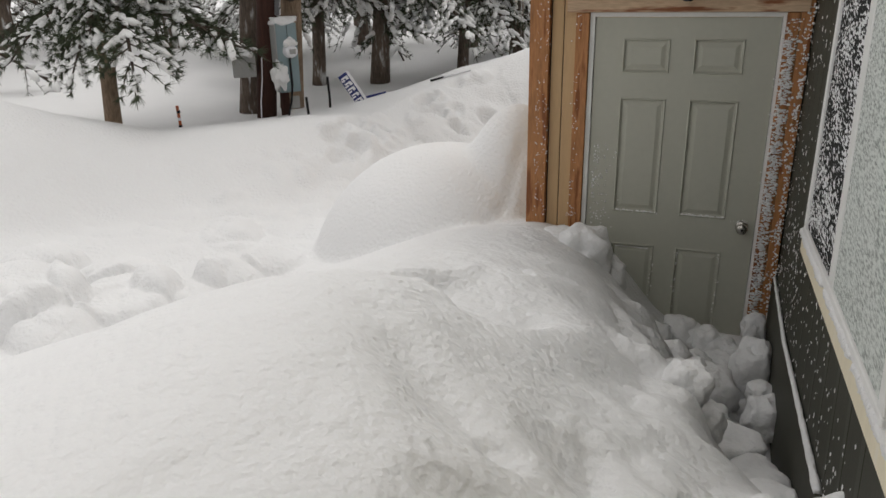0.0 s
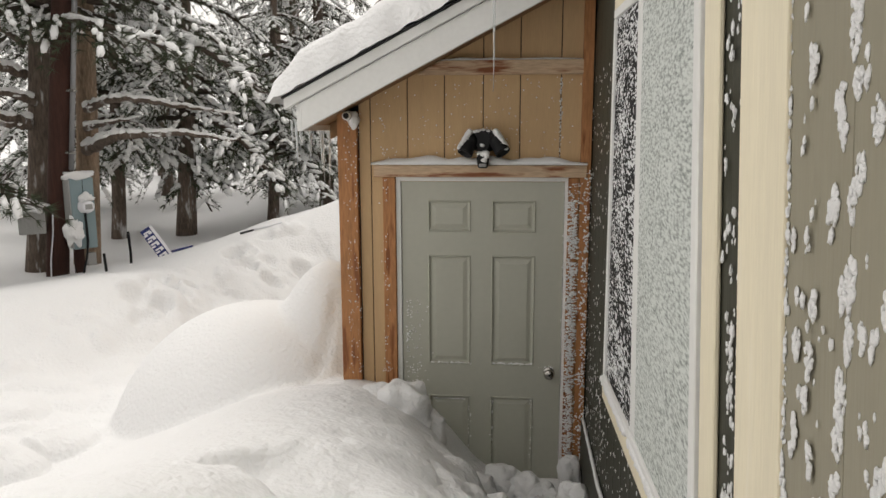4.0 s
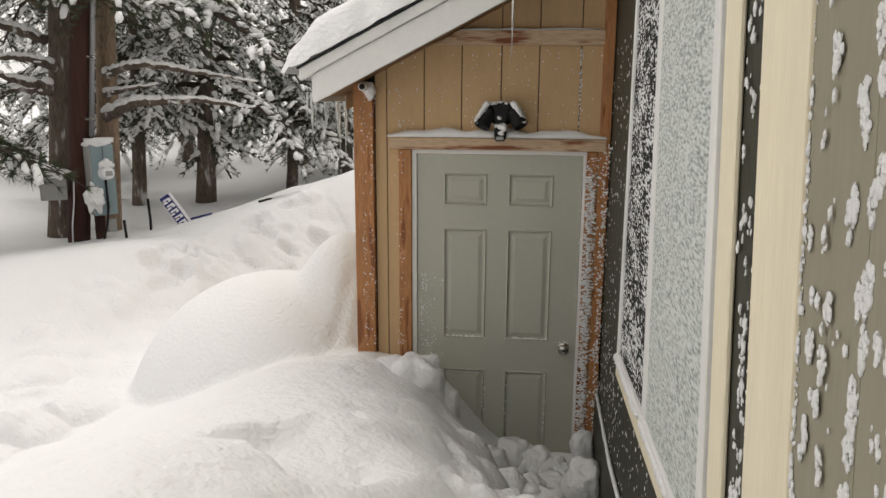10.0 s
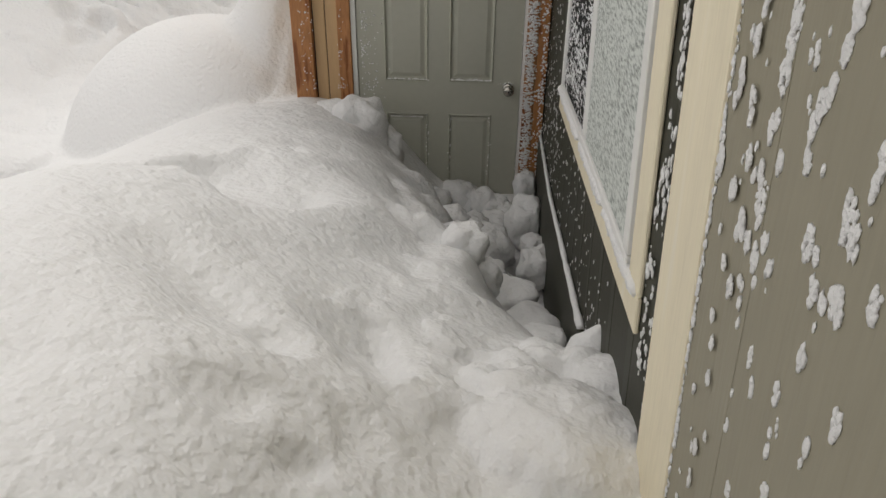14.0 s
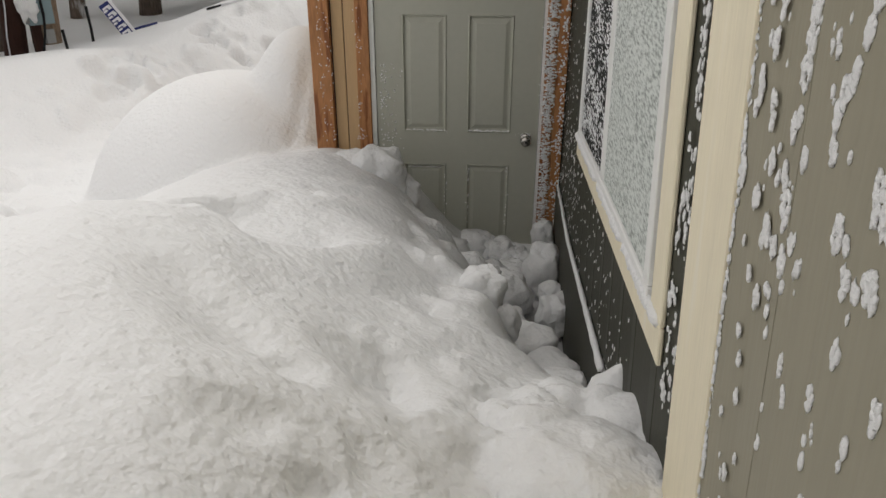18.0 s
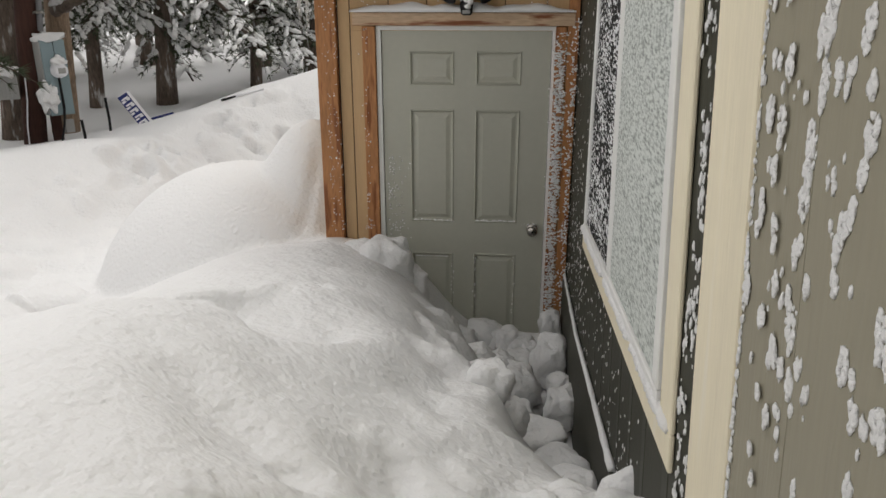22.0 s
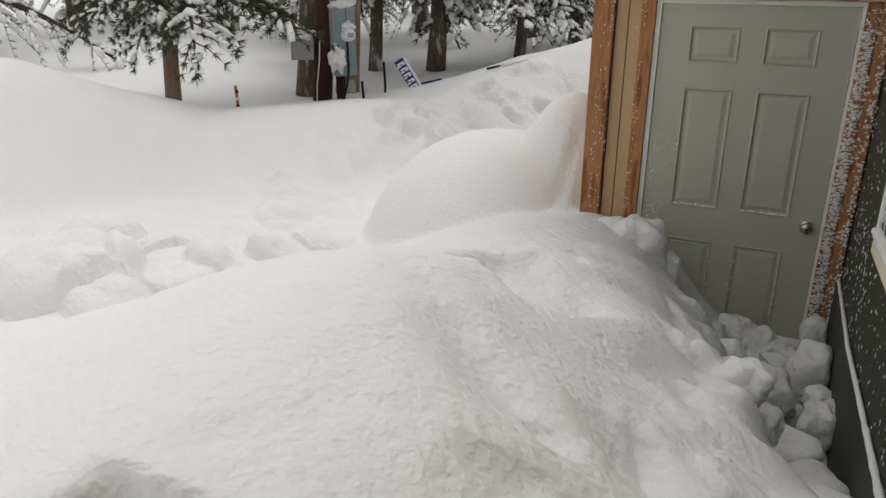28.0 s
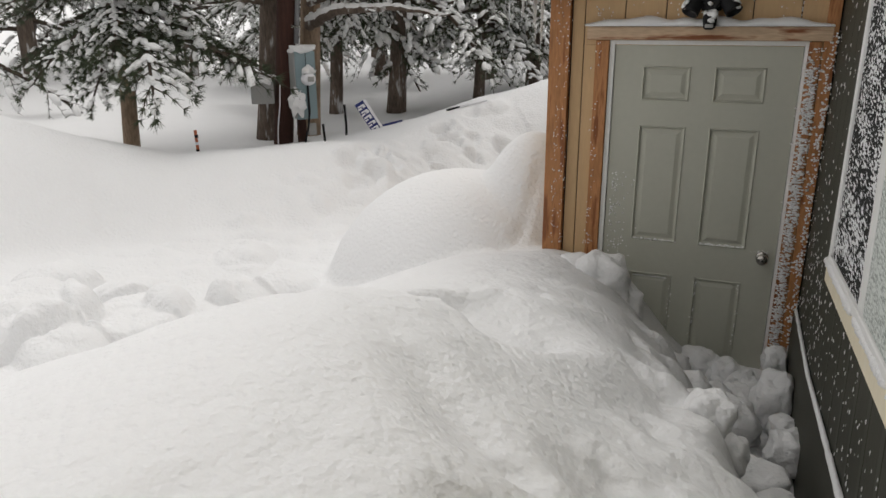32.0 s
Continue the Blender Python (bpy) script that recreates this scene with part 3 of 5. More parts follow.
strip("frame_top", A0, A1, lambda y: inner_hi(y) - FW, inner_hi, -0.017, 0.0, WHITE)
for ya, yb in ((A0, A0 - 0.05), (A1 + 0.05, A1)):
    strip("frame_side", ya, yb, lambda y: inner_lo(y) + FW + 0.002, lambda y: inner_hi(y) - FW - 0.002, -0.017, 0.0, WHITE)
YM = -1.86
strip("mullion", YM + 0.04, YM - 0.04, lambda y: inner_lo(y) + FW + 0.002, lambda y: inner_hi(y) - FW - 0.002, -0.014, 0.0, WHITE)
strip("pane", A0 - 0.05, YM + 0.04, lambda y: inner_lo(y) + FW, lambda y: inner_hi(y) - FW, -0.007, -0.003, PANE, "dark glass spattered with blown snow")
strip("insect_screen", YM - 0.04, A1 + 0.05, lambda y: inner_lo(y) + FW, lambda y: inner_hi(y) - FW, -0.010, -0.005, SCREEN, "insect screen clogged with snow")
sn = Heap()
for k in range(150):
    y = Y0 - 0.02 - (k / 149) * (Y1 * -1 + Y0 - 0.06)
    c = noise.noise(Vector((y * 7, 0, 0)))
    if c > -0.35:
        sn.add(*blob((wall_x(y, 1.3) - 0.014, y, sill_z(y) + TW + 0.004), (0.014, 0.02, 0.012 + 0.012 * (c + 0.4)), 1, 0.4, 2.0, seed=k))
tagged(link("sill_snow", sn.mesh("sill_snow"), SNOW_FLUFF, None, "", True), "thin crust of snow along the window sill", "snow", kind="stuff")
# skirt ledge with a line of snow
ledge = thing("wall_ledge", "narrow olive ledge board carrying a line of snow", "ledge", kind="structure")
def ledge_z(y):
    return 0.665 - 0.078 * y
LY = [-0.03 - i * 0.24 for i in range(10)]
for a, b in zip(LY[:-1], LY[1:]):
    wpart("board", prism([(a, 0.2), (a, ledge_z(a)), (b, ledge_z(b)), (b, 0.2)], "x", -0.022, -0.002), GREEN, ledge)
hp = Heap()
pts, rad = [], []
for i in range(80):
    y = -0.03 - i * 2.13 / 79
    z = ledge_z(y) + 0.002
    pts.append((wall_x(y, z) - 0.012, y, z))
    rad.append(0.006 + 0.003 * (1 + noise.noise(Vector((y * 14, 3, 0)))) + 0.004 * (i / 79) ** 3)
hp.add(*tube_arrays(pts, rad, 8))
link("snow_line", hp.mesh("snow_line"), SNOW, ledge, "thin ridge of snow", True)
for y in (-8.0, 4.9):
    part("end_wall", prism([(1.0, 0), (5.0, 0), (5.0, 5.3), (1.3, 3.95), (1.0, 3.5)], "y", y - 0.1 if y < 0 else y, y if y < 0 else y + 0.1), TAUPE, house)
part("back_wall", box(5.002, 5.1, -8.1, 5.0, 0, 5.3, 0), TAUPE, house)
# house eave overhead
eave = thing("house_eave", "overhanging house eave above the wall", "eave", kind="structure")
part("soffit", box(0.50, 1.3, -8.3, 5.2, 3.56, 3.60, 0), WHITE, eave)
part("fascia_board", box(0.495, 0.518, -8.3, 5.2, 3.49, 3.74, 0.003), WHITE, eave)
part("roof_deck", prism([(0.47, 3.76), (5.0, 5.34), (5.0, 5.44), (0.47, 3.84)], "y", -8.3, 5.2), ROOFEDGE, eave)
part("roof_snow", prism([(0.42, 3.84), (5.0, 5.44), (5.0, 5.94), (0.55, 4.32), (0.42, 4.19)], "y", -8.3, 5.2, 0.05), SNOW, eave)

# ---- shed ----
shed = thing("shed", "tan board-sided lean-to shed with cedar trim and white fascia", "shed")
SX0, SX1 = -0.335, 1.05
def roof_z(x):
    return 2.55 + 0.51 * x
gro = [-0.24, -0.172, 0.039, 0.246, 0.461, 0.663, 0.883, 1.05]
for a, b in zip(gro[:-1], gro[1:]):
    a2, b2 = a + 0.0025, b - 0.0025
    lo_a = 0.0
    if b <= -0.16 or a > 0.93:
        polys = [[(a2, 0), (b2, 0), (b2, roof_z(b2) + 0.1), (a2, roof_z(a2) + 0.1)]]
    else:
        polys = [[(a2, 2.03), (b2, 2.03), (b2, roof_z(b2) + 0.1), (a2, roof_z(a2) + 0.1)]]
    for poly in polys:
        part("siding_board", prism(poly, "y", 0.0, 0.02, 0.002), TAN, shed)
for x0, x1 in ((-0.172, -0.03), (0.945, 1.05)):
    part("siding_board", box(x0 + 0.0025, x1, 0.0, 0.02, 0, 2.03, 0.002), TAN, shed)
part("wall_backing", prism([(SX0, 0), (-0.03, 0), (-0.03, 2.06), (0.945, 2.06), (0.945, 0), (SX1, 0), (SX1, roof_z(SX1) + 0.1), (SX0, roof_z(SX0) + 0.1)], "y", 0.012, 0.08), ROOFEDGE, shed)
part("side_wall", box(SX0, SX0 + 0.09, 0.03, 3.0, 0, roof_z(SX0) + 0.05, 0.003), TAN, shed)
part("back_wall", box(SX0, SX1, 3.0, 3.08, 0, 2.35, 0.003), TAN, shed)
part("corner_post", box(SX0 - 0.02, SX0 + 0.09, -0.035, 0.02, 0, 2.42, 0.004), CEDAR, shed, "weathered cedar corner post")
part("corner_post", box(0.995, 1.052, -0.035, -0.002, 0, 3.0, 0.004), CEDAR, shed)
part("casing", box(-0.103, -0.031, -0.03, -0.002, 0, 2.055, 0.004), CEDAR, shed, "rough red-brown cedar casing")
part("casing", box(0.933, 0.99, -0.03, -0.002, 0, 2.055, 0.004), CEDAR, shed)
part("head_casing", box(-0.15, 1.03, -0.045, -0.002, 2.058, 2.125, 0.004), CEDAR_X, shed, "cedar head casing")
part("rail", prism([(0.10, 2.615), (1.0, 2.612), (1.0, 2.69), (0.22, 2.69)], "y", -0.035, -0.002, 0.003), CEDAR_X, shed, "cedar cross rail")
# roof: deck, fascias, soffit
def slope(x0, x1, o0, o1, ya, yb, m, name, label="", bevel=0.003):
    return part(name, prism([(x0, roof_z(x0) + o0), (x1, roof_z(x1) + o0), (x1, roof_z(x1) + o1), (x0, roof_z(x0) + o1)], "y", ya, yb, bevel), m, shed, label)
RX0, RX1 = -0.462, 1.04
slope(RX0, RX1, 0.0, 0.145, -0.37, -0.345, WHITE, "fascia", "white painted rake fascia")
slope(RX0 - 0.08, RX1, 0.148, 0.205, -0.395, -0.345, WHITE, "drip_fascia", "narrow white upper fascia strip")
slope(RX0 - 0.09, RX1, 0.207, 0.220, -0.405, 3.3, ROOFEDGE, "roof_deck", "dark roofing edge")
slope(RX0, RX1, 0.03, 0.05, -0.343, 3.2, SOFFIT, "soffit", "bare plywood soffit")
part("eave_fascia", box(RX0 - 0.03, RX0 - 0.002, -0.34, 3.2, roof_z(RX0) + 0.0, roof_z(RX0) + 0.14, 0.003), WHITE, shed)
for y in (0.15, 0.75, 1.35, 1.95, 2.55):
    slope(RX0 + 0.02, SX0, -0.06, 0.028, y, y + 0.04, SOFFIT, "rafter_tail")
# roof snow: lumpy slab
rs = Heap()
nu, nv = 70, 60
vs, fs = [], []
for i in range(nu + 1):
    for j in range(nv + 1):
        u, v = i / nu, j / nv
        x, y = RX0 - 0.17 + u * (RX1 - RX0 + 0.17), -0.43 + v * 3.6
        edge = min(1, (u / 0.10)) ** 0.5 * min(1, (v / 0.035)) ** 0.5
        n1 = noise.noise(Vector((x * 2.5, y * 2.5, 0))) * 0.05 + noise.noise(Vector((x * 9, y * 9, 4))) * 0.018
        vs.append((x + 0.02 * noise.noise(Vector((y * 7, 1, x * 7))) * (u < 0.1), y + (0.03 * noise.noise(Vector((x * 8, 5, 0))) if v < 0.05 else 0), roof_z(max(x, RX0 - 0.09)) + 0.218 + edge * (0.20 + 0.05 * u + n1) - (0.03 if u < 0.02 else 0) + (0.022 * max(0, noise.noise(Vector((x * 14, 2, 0))) + noise.noise(Vector((x * 5, 7, 0)))) if v == 0 else 0)))
for i in range(nu):
    for j in range(nv):
        a = i * (nv + 1) + j
        fs.append((a, a + nv + 1, a + nv + 2, a + 1))
rs.add(vs, fs)
roof_snow = link("roof_snow", rs.mesh("roof_snow"), SNOW, None, "", True)
tagged(roof_snow, "thick blanket of snow lying on the shed roof", "snow")
# snow on head casing
def snow_bar(name, label, x0, x1, y, z, h, depth, bumps):
    hh = Heap()
    n = 60
    vs, fs = [], []
    for i in range(n + 1):
        x = x0 + (x1 - x0) * i / n
        k = h * (0.75 + bumps * noise.noise(Vector((x * 9, z, 0))) + 0.35 * noise.noise(Vector((x * 3.3, z + 5, 0))))
        e = min(1, 6 * min(i, n - i) / n + 0.3)
        for yy, zz in ((y + depth, 0), (y + depth * 0.9, 0.9), (y + depth * 0.3, 1.0), (y - 0.008, 0.6), (y - 0.012, 0.1), (y, 0)):
            vs.append((x, yy, z + zz * k * e))
    for i in range(n):
        for j in range(5):
            a = i * 6 + j
            fs.append((a, a + 6, a + 7, a + 1))
    hh.add(vs, fs)
    ob = link(name, hh.mesh(name), SNOW_FLUFF, None, "", True)
    return tagged(ob, label, "snow")
snow_bar("casing_snow", "strip of snow lying on the cedar head casing", -0.16, 1.03, -0.055, 2.126, 0.048, 0.055, 0.55)
snow_bar("rail_snow", "thin line of snow on the cedar cross rail", 0.23, 0.99, -0.037, 2.691, 0.012, 0.035, 0.5)

# ---- door ----
door = thing("door_1", "closed grey-green six-panel entry door, bottom buried in snow", "door", kind="structure", at=(0, 0, 0))
bm = bmesh.new()
px = [0.0, 0.150, 0.395, 0.512, 0.760, 0.914]
pz = [0.0, 0.17, 0.775, 0.965, 1.612, 1.745, 1.925, 2.03]
grid = [[bm.verts.new((x, 0, z)) for x in px] for z in pz]
faces = {}
for j in range(len(pz) - 1):
    for i in range(len(px) - 1):
        faces[i, j] = bm.faces.new((grid[j][i], grid[j][i + 1], grid[j + 1][i + 1], grid[j + 1][i]))
bmesh.ops.recalc_face_normals(bm, faces=bm.faces[:])
if bm.faces[0].normal.y > 0:
    bmesh.ops.reverse_faces(bm, faces=bm.faces[:])
panels = [faces[i, j] for i in (1, 3) for j in (1, 3, 5)]
bmesh.ops.inset_individual(bm, faces=panels, thickness=0.008, depth=0.006)
bmesh.ops.inset_individual(bm, faces=panels, thickness=0.014, depth=-0.016)
bmesh.ops.inset_individual(bm, faces=panels, thickness=0.012, depth=0.0)
bmesh.ops.inset_individual(bm, faces=panels, thickness=0.030, depth=0.009)
rim = bmesh.ops.extrude_edge_only(bm, edges=[e for e in bm.edges if e.is_boundary])
bmesh.ops.translate(bm, vec=(0, 0.04, 0), verts=[v for v in rim["geom"] if isinstance(v, bmesh.types.BMVert)])
part("leaf", bm, DOORPAINT, door, "grey-green painted steel door leaf")
for name, args in (("jamb", (-0.03, -0.003, -0.012, 0.06, 0, 2.035)), ("jamb", (0.917, 0.944, -0.012, 0.06, 0, 2.035)), ("jamb_head", (-0.03, 0.944, -0.012, 0.06, 2.033, 2.056))):
    part(name, box(*args, 0.003), WHITE, door, "white painted jamb")
def lathe(profile, at, axis="y", sides=24):
    """Turned shape: profile of (distance, radius) along -y from at."""
    vs, fs = [], []
    for d, r in profile:
        for k in range(sides):
            a = 2 * math.pi * k / sides
            vs.append((at[0] + r * math.cos(a), at[1] - d, at[2] + r * math.sin(a)))
    for i in range(len(profile) - 1):
        for k in range(sides):
            j = (k + 1) % sides
            fs.append((i * sides + k, i * sides + j, (i + 1) * sides + j, (i + 1) * sides + k))
    fs.append(tuple((len(profile) - 1) * sides + k for k in range(sides)))
    return vs, fs
kb = Heap()
kb.add(*lathe([(0, 0.033), (0.006, 0.033), (0.010, 0.026), (0.012, 0.012), (0.03, 0.012), (0.034, 0.020), (0.040, 0.028), (0.048, 0.031), (0.056, 0.029), (0.063, 0.022), (0.066, 0.010)], (0.849, 0.0, 0.932)))
knob = link("door_knob", kb.mesh("door_knob"), STEEL, door, "round brushed steel knob", True)
kh = Heap()
kh.add(*lathe([(0.064, 0.006), (0.068, 0.006), (0.068, 0.001)], (0.849, 0.0, 0.932), sides=12))
link("keyhole", kh.mesh("keyhole"), BLACK, knob)

# ---- flood lamp over the door ----
rr0 = random.Random(17)
lamp = thing("flood_light", "black twin-head motion flood light topped with snow", "lamp", at=(0.465, 0, 2.2))
part("back_plate", box(-0.05, 0.05, -0.03, 0.0, 0.0, 0.11, 0.012), BLACK, lamp)
part("hub", prism([(-0.062, 0.085), (-0.045, 0.118), (0.045, 0.118), (0.062, 0.085), (0.04, 0.03), (0.02, -0.005), (-0.02, -0.005), (-0.04, 0.03)], "y", -0.10, -0.028, 0.008), BLACK, lamp)
for s, d in ((-1, (-0.38, -0.42, -0.82)), (1, (0.48, -0.42, -0.72))):
    hv = Heap()
    v, f = lathe([(-0.02, 0.012), (-0.02, 0.026), (0.0, 0.036), (0.015, 0.038), (0.018, 0.036), (0.03, 0.038), (0.085, 0.042), (0.095, 0.042), (0.095, 0.036), (0.085, 0.034)], (0, 0, 0), sides=24)
    m = Matrix.Translation((s * 0.062, -0.085, 0.068)) @ Vector((0, -1, 0)).rotation_difference(Vector(d)).to_matrix().to_4x4()
    hv.add([m @ Vector(p) for p in v], f)
    head = link("lamp_head", hv.mesh("lamp_head"), BLACK, lamp, "", True)
    hs = Heap()
    for k in range(9):
        t = k / 8
        w = Vector((s * (0.072 + 0.034 * t + 0.018 * t), -0.10 - 0.02 * t, 0.107 - 0.082 * t))
        hs.add(*blob(w, (0.020 - 0.006 * t, 0.026, 0.018), 2, 0.5, 2.0, seed=s * 3 + k * 1.3))
    tagged(link("snow_cap", hs.mesh("snow_cap"), SNOW_FLUFF, head, "", True), "crust of snow", kind="stuff")
sensor = part("sensor", prism([(-0.034, -0.03), (-0.026, -0.088), (0.026, -0.088), (0.034, -0.03), (0.026, -0.012), (-0.026, -0.012)], "y", -0.135, -0.05, 0.008), BLACK, lamp, "motion sensor below the heads")
part("sensor_lens", box(-0.020, 0.020, -0.139, -0.133, -0.08, -0.062, 0.004), GREY, sensor)
hs = Heap()
for k in range(12):
    hs.add(*blob((rr0.uniform(-0.022, 0.022), -0.115 + rr0.uniform(-0.025, 0.02), -0.022 + rr0.uniform(-0.022, 0.016)), (0.016, 0.016, 0.014), 2, 0.5, 2.0, seed=k * 2.1))
tagged(link("snow_cap", hs.mesh("snow_cap"), SNOW_FLUFF, sensor, "", True), kind="stuff")
hs = Heap()
for k in range(16):
    hs.add(*blob((-0.06 + 0.12 * k / 15, -0.075 + rr0.uniform(-0.015, 0.015), 0.116 - 0.012 * abs(k - 7.5) / 7.5), (0.014, 0.022, 0.010), 2, 0.5, 2.0, seed=k * 1.9))
hs.add(*blob((-0.005, -0.102, 0.035), (0.014, 0.010, 0.010), 2, 0.5, 2.0, seed=3))
tagged(link("snow_cap", hs.mesh("snow_cap"), SNOW_FLUFF, lamp, "", True), kind="stuff")
# small camera at the corner post
cctv = thing("security_camera", "small white bullet security camera caked in snow", "camera", at=(-0.285, -0.03, 2.395))
hv = Heap()
hv.add(*lathe([(0, 0.03), (0.012, 0.03), (0.014, 0.018), (0.03, 0.018), (0.03, 0.024), (0.075, 0.024), (0.08, 0.02)], (0, 0, 0), sides=16))
link("body", hv.mesh("body"), WHITE, cctv, "", True)
hv = Heap()
hv.add(*lathe([(0.079, 0.017), (0.083, 0.015), (0.084, 0.004)], (0, 0, 0), sides=16))
link("lens", hv.mesh("lens"), BLACK, cctv)
hs = Heap()
hs.add(*blob((0.03, -0.02, -0.02), (0.03, 0.02, 0.045), 3, 0.4, 2.0, seed=8))
link("snow_patch", hs.mesh("snow_patch"), SNOW_FLUFF, cctv, "", True)


# ---- icicles ----
def icicle(top, length, r, seed, group):
    hv = Heap()
    n = 9
    pts = [(top[0] + 0.004 * noise.noise(Vector((seed, i * 0.7, 0))), top[1], top[2] - length * i / n) for i in range(n + 1)]
    rad = [max(0.0012, r * (1 - i / n) ** 0.8 * (1 + 0.18 * noise.noise(Vector((seed, i * 1.3, 2))))) for i in range(n + 1)]
    hv.add(*tube_arrays(pts, rad, 7))
    ob = link("icicle", hv.mesh("icicle"), ICE, None, "", True)
    return tagged(ob, "clear tapering icicle hanging from the eave", "icicle", group)
icicle((0.535, -0.6, 3.57), 1.075, 0.016, 1.0, "icicles on the house eave")
icicle((0.60, -0.55, 3.57), 0.60, 0.010, 2.0, "icicles on the house eave")
icicle((0.505, -0.62, 3.50), 0.42, 0.008, 3.0, "icicles on the house eave")
rr = random.Random(4)
for k in range(60):
    y = -0.36 + 0.055 * k + rr.uniform(-0.02, 0.02)
    icicle((RX0 - 0.03 + rr.uniform(-0.02, 0.01), y, roof_z(RX0) + 0.05), rr.uniform(0.06, 0.30) * (1.5 if k > 8 and k % 3 else 0.9), rr.uniform(0.006, 0.013), k + 10.0, "icicles on the shed eave")

# ---- broken snow at the foot of the door ----
def chunk(x, y, z, sx, sy, sz, turn, seed, block=0.08):
    h = Heap()
    h.add(*blob((0, 0, 0), (sx, sy, sz), 4, 0.26, 1.5, 0.1 + block * 0.6, turn, seed))
    ob = link("snow_chunk", h.mesh("snow_chunk"), SNOW, None, "", True)
    ob.location = (x, y, z)
    return tagged(ob, "rounded chunk of fallen snow lying in the trench by the door", "snow chunk", "snow chunks by the door")
# x, y, z, half width, half depth, half height, blockiness
BY_DOOR = ((0.97, -0.20, 0.41, 0.068, 0.07, 0.105, 0.5), (0.58, -0.20, 0.35, 0.095, 0.09, 0.10, 0.2), (0.47, -0.32, 0.36, 0.085, 0.09, 0.085, 0.1), (0.74, -0.25, 0.33, 0.088, 0.09, 0.085, 0.2), (0.86, -0.32, 0.31, 0.075, 0.08, 0.06, 0.1), (0.69, -0.58, 0.38, 0.065, 0.07, 0.06, 0.1), (0.60, -0.76, 0.40, 0.08, 0.09, 0.08, 0.1))
IN_TRENCH = ((0.945, -0.64, 0.42, 0.105, 0.10, 0.155, 0.25), (0.75, -0.96, 0.44, 0.125, 0.13, 0.125, 0.2), (0.685, -0.93, 0.53, 0.048, 0.05, 0.045, 0.1), (0.975, -1.10, 0.42, 0.08, 0.10, 0.105, 0.55), (0.85, -1.50, 0.49, 0.135, 0.12, 0.09, 0.6), (0.90, -1.76, 0.53, 0.13, 0.13, 0.085, 0.1), (0.76, -1.22, 0.43, 0.085, 0.10, 0.09, 0.3))
for k, c in enumerate(BY_DOOR + IN_TRENCH):
    chunk(*c[:6], (k * 0.37) % 0.9, k * 3.1 + 1, c[6])
chunk(0.98, -0.88, 0.41, 0.07, 0.08, 0.06, 0.2, 61.0, 0.2)
chunk(0.94, -2.05, 0.66, 0.10, 0.12, 0.07, 0.2, 63.0, 0.1)
rk = random.Random(23)
for k in range(16):
    y = rk.uniform(-1.75, -0.15)
    x = 0.60 + 0.12 * max(0, -y - 1) + rk.uniform(-0.06, 0.22)
    s = rk.uniform(0.07, 0.10)
    chunk(x, y, zg(x, y) + s * 0.35, s, s * rk.uniform(0.8, 1.2), s * rk.uniform(0.8, 1.1), rk.uniform(0, 3), 200 + k * 2.3)
chunk(0.06, -0.40, 0.81, 0.16, 0.15, 0.18, 0.3, 77.0, 0.25)
chunk(-0.07, -0.32, 0.76, 0.18, 0.17, 0.17, 0.5, 79.0, 0.1)
chunk(0.19, -0.36, 0.68, 0.08, 0.10, 0.15, 0.9, 81.0, 0.2)

# ---- wind-blown snow stuck to walls ----
rr = random.Random(11)
def stuck(name, label, items, level=2):
    h = Heap()
    for k, (c, size) in enumerate(items):
        h.add(*blob(c, size, 2 if size[2] > 0.0062 and level == 1 and len(items) > 1500 else level, 0.6, 2.4, seed=k * 1.7))
    return tagged(link(name, h.mesh(name), SNOW_FLUFF, None, "", True), label, "snow", kind="stuff")
items = []
def wall_blob(y, z, s, tall=1.3):
    items.append(((wall_x(y, z) - 0.002 - s * 0.12, y, z), (s * 0.34, s * rr.uniform(0.7, 1.0), s * tall * rr.uniform(0.8, 1.2))))
CLUMPS = ((-3.37, 2.18, 44), (-3.35, 2.16, 31), (-3.27, 2.13, 34), (-3.22, 2.07, 37), (-3.26, 2.06, 44), (-3.37, 2.12, 35), (-3.40, 2.13, 24), (-3.35, 2.06, 37), (-3.25, 2.01, 30), (-3.35, 2.03, 27), (-3.35, 2.00, 38), (-3.22, 1.95, 35), (-3.27, 1.94, 36), (-3.34, 1.94, 25), (-3.19, 1.84, 30), (-3.35, 1.86, 53), (-3.25, 1.83, 24), (-3.30, 1.81, 30), (-3.33, 1.80, 29), (-3.38, 1.83, 24), (-3.45, 2.17, 39), (-3.48, 2.09, 34), (-3.47, 2.06, 27), (-3.46, 2.02, 24), (-3.48, 1.88, 33), (-3.51, 1.85, 25), (-3.55, 1.86, 23), (-3.30, 1.72, 25), (-3.54, 1.94, 38))
middle = [(rr.uniform(-3.65, -3.2), rr.uniform(1.75, 2.2), rr.uniform(10, 26)) for k in range(36)]
high = [(rr.uniform(-3.6, -3.22), rr.uniform(2.22, 2.75), rr.uniform(24, 50)) for k in range(34)]
low = [(rr.uniform(-3.75, -3.22), rr.uniform(1.25, 1.8), rr.uniform(10, 22)) for k in range(26)]
for y, z, tall in list(CLUMPS) + middle + high + low:
    # a ragged patch, widest above its middle and tapering down, its height in millimetres
    tall *= 0.001
    for k in range(int(10 + tall * 450)):
        v = rr.uniform(-0.5, 0.5)
        w = 0.30 * tall * (1 - (1.6 * (v - 0.12)) ** 2)
        wall_blob(y + rr.uniform(-1, 1) * w, z + v * tall, rr.uniform(0.0028, 0.0062), 1.25)
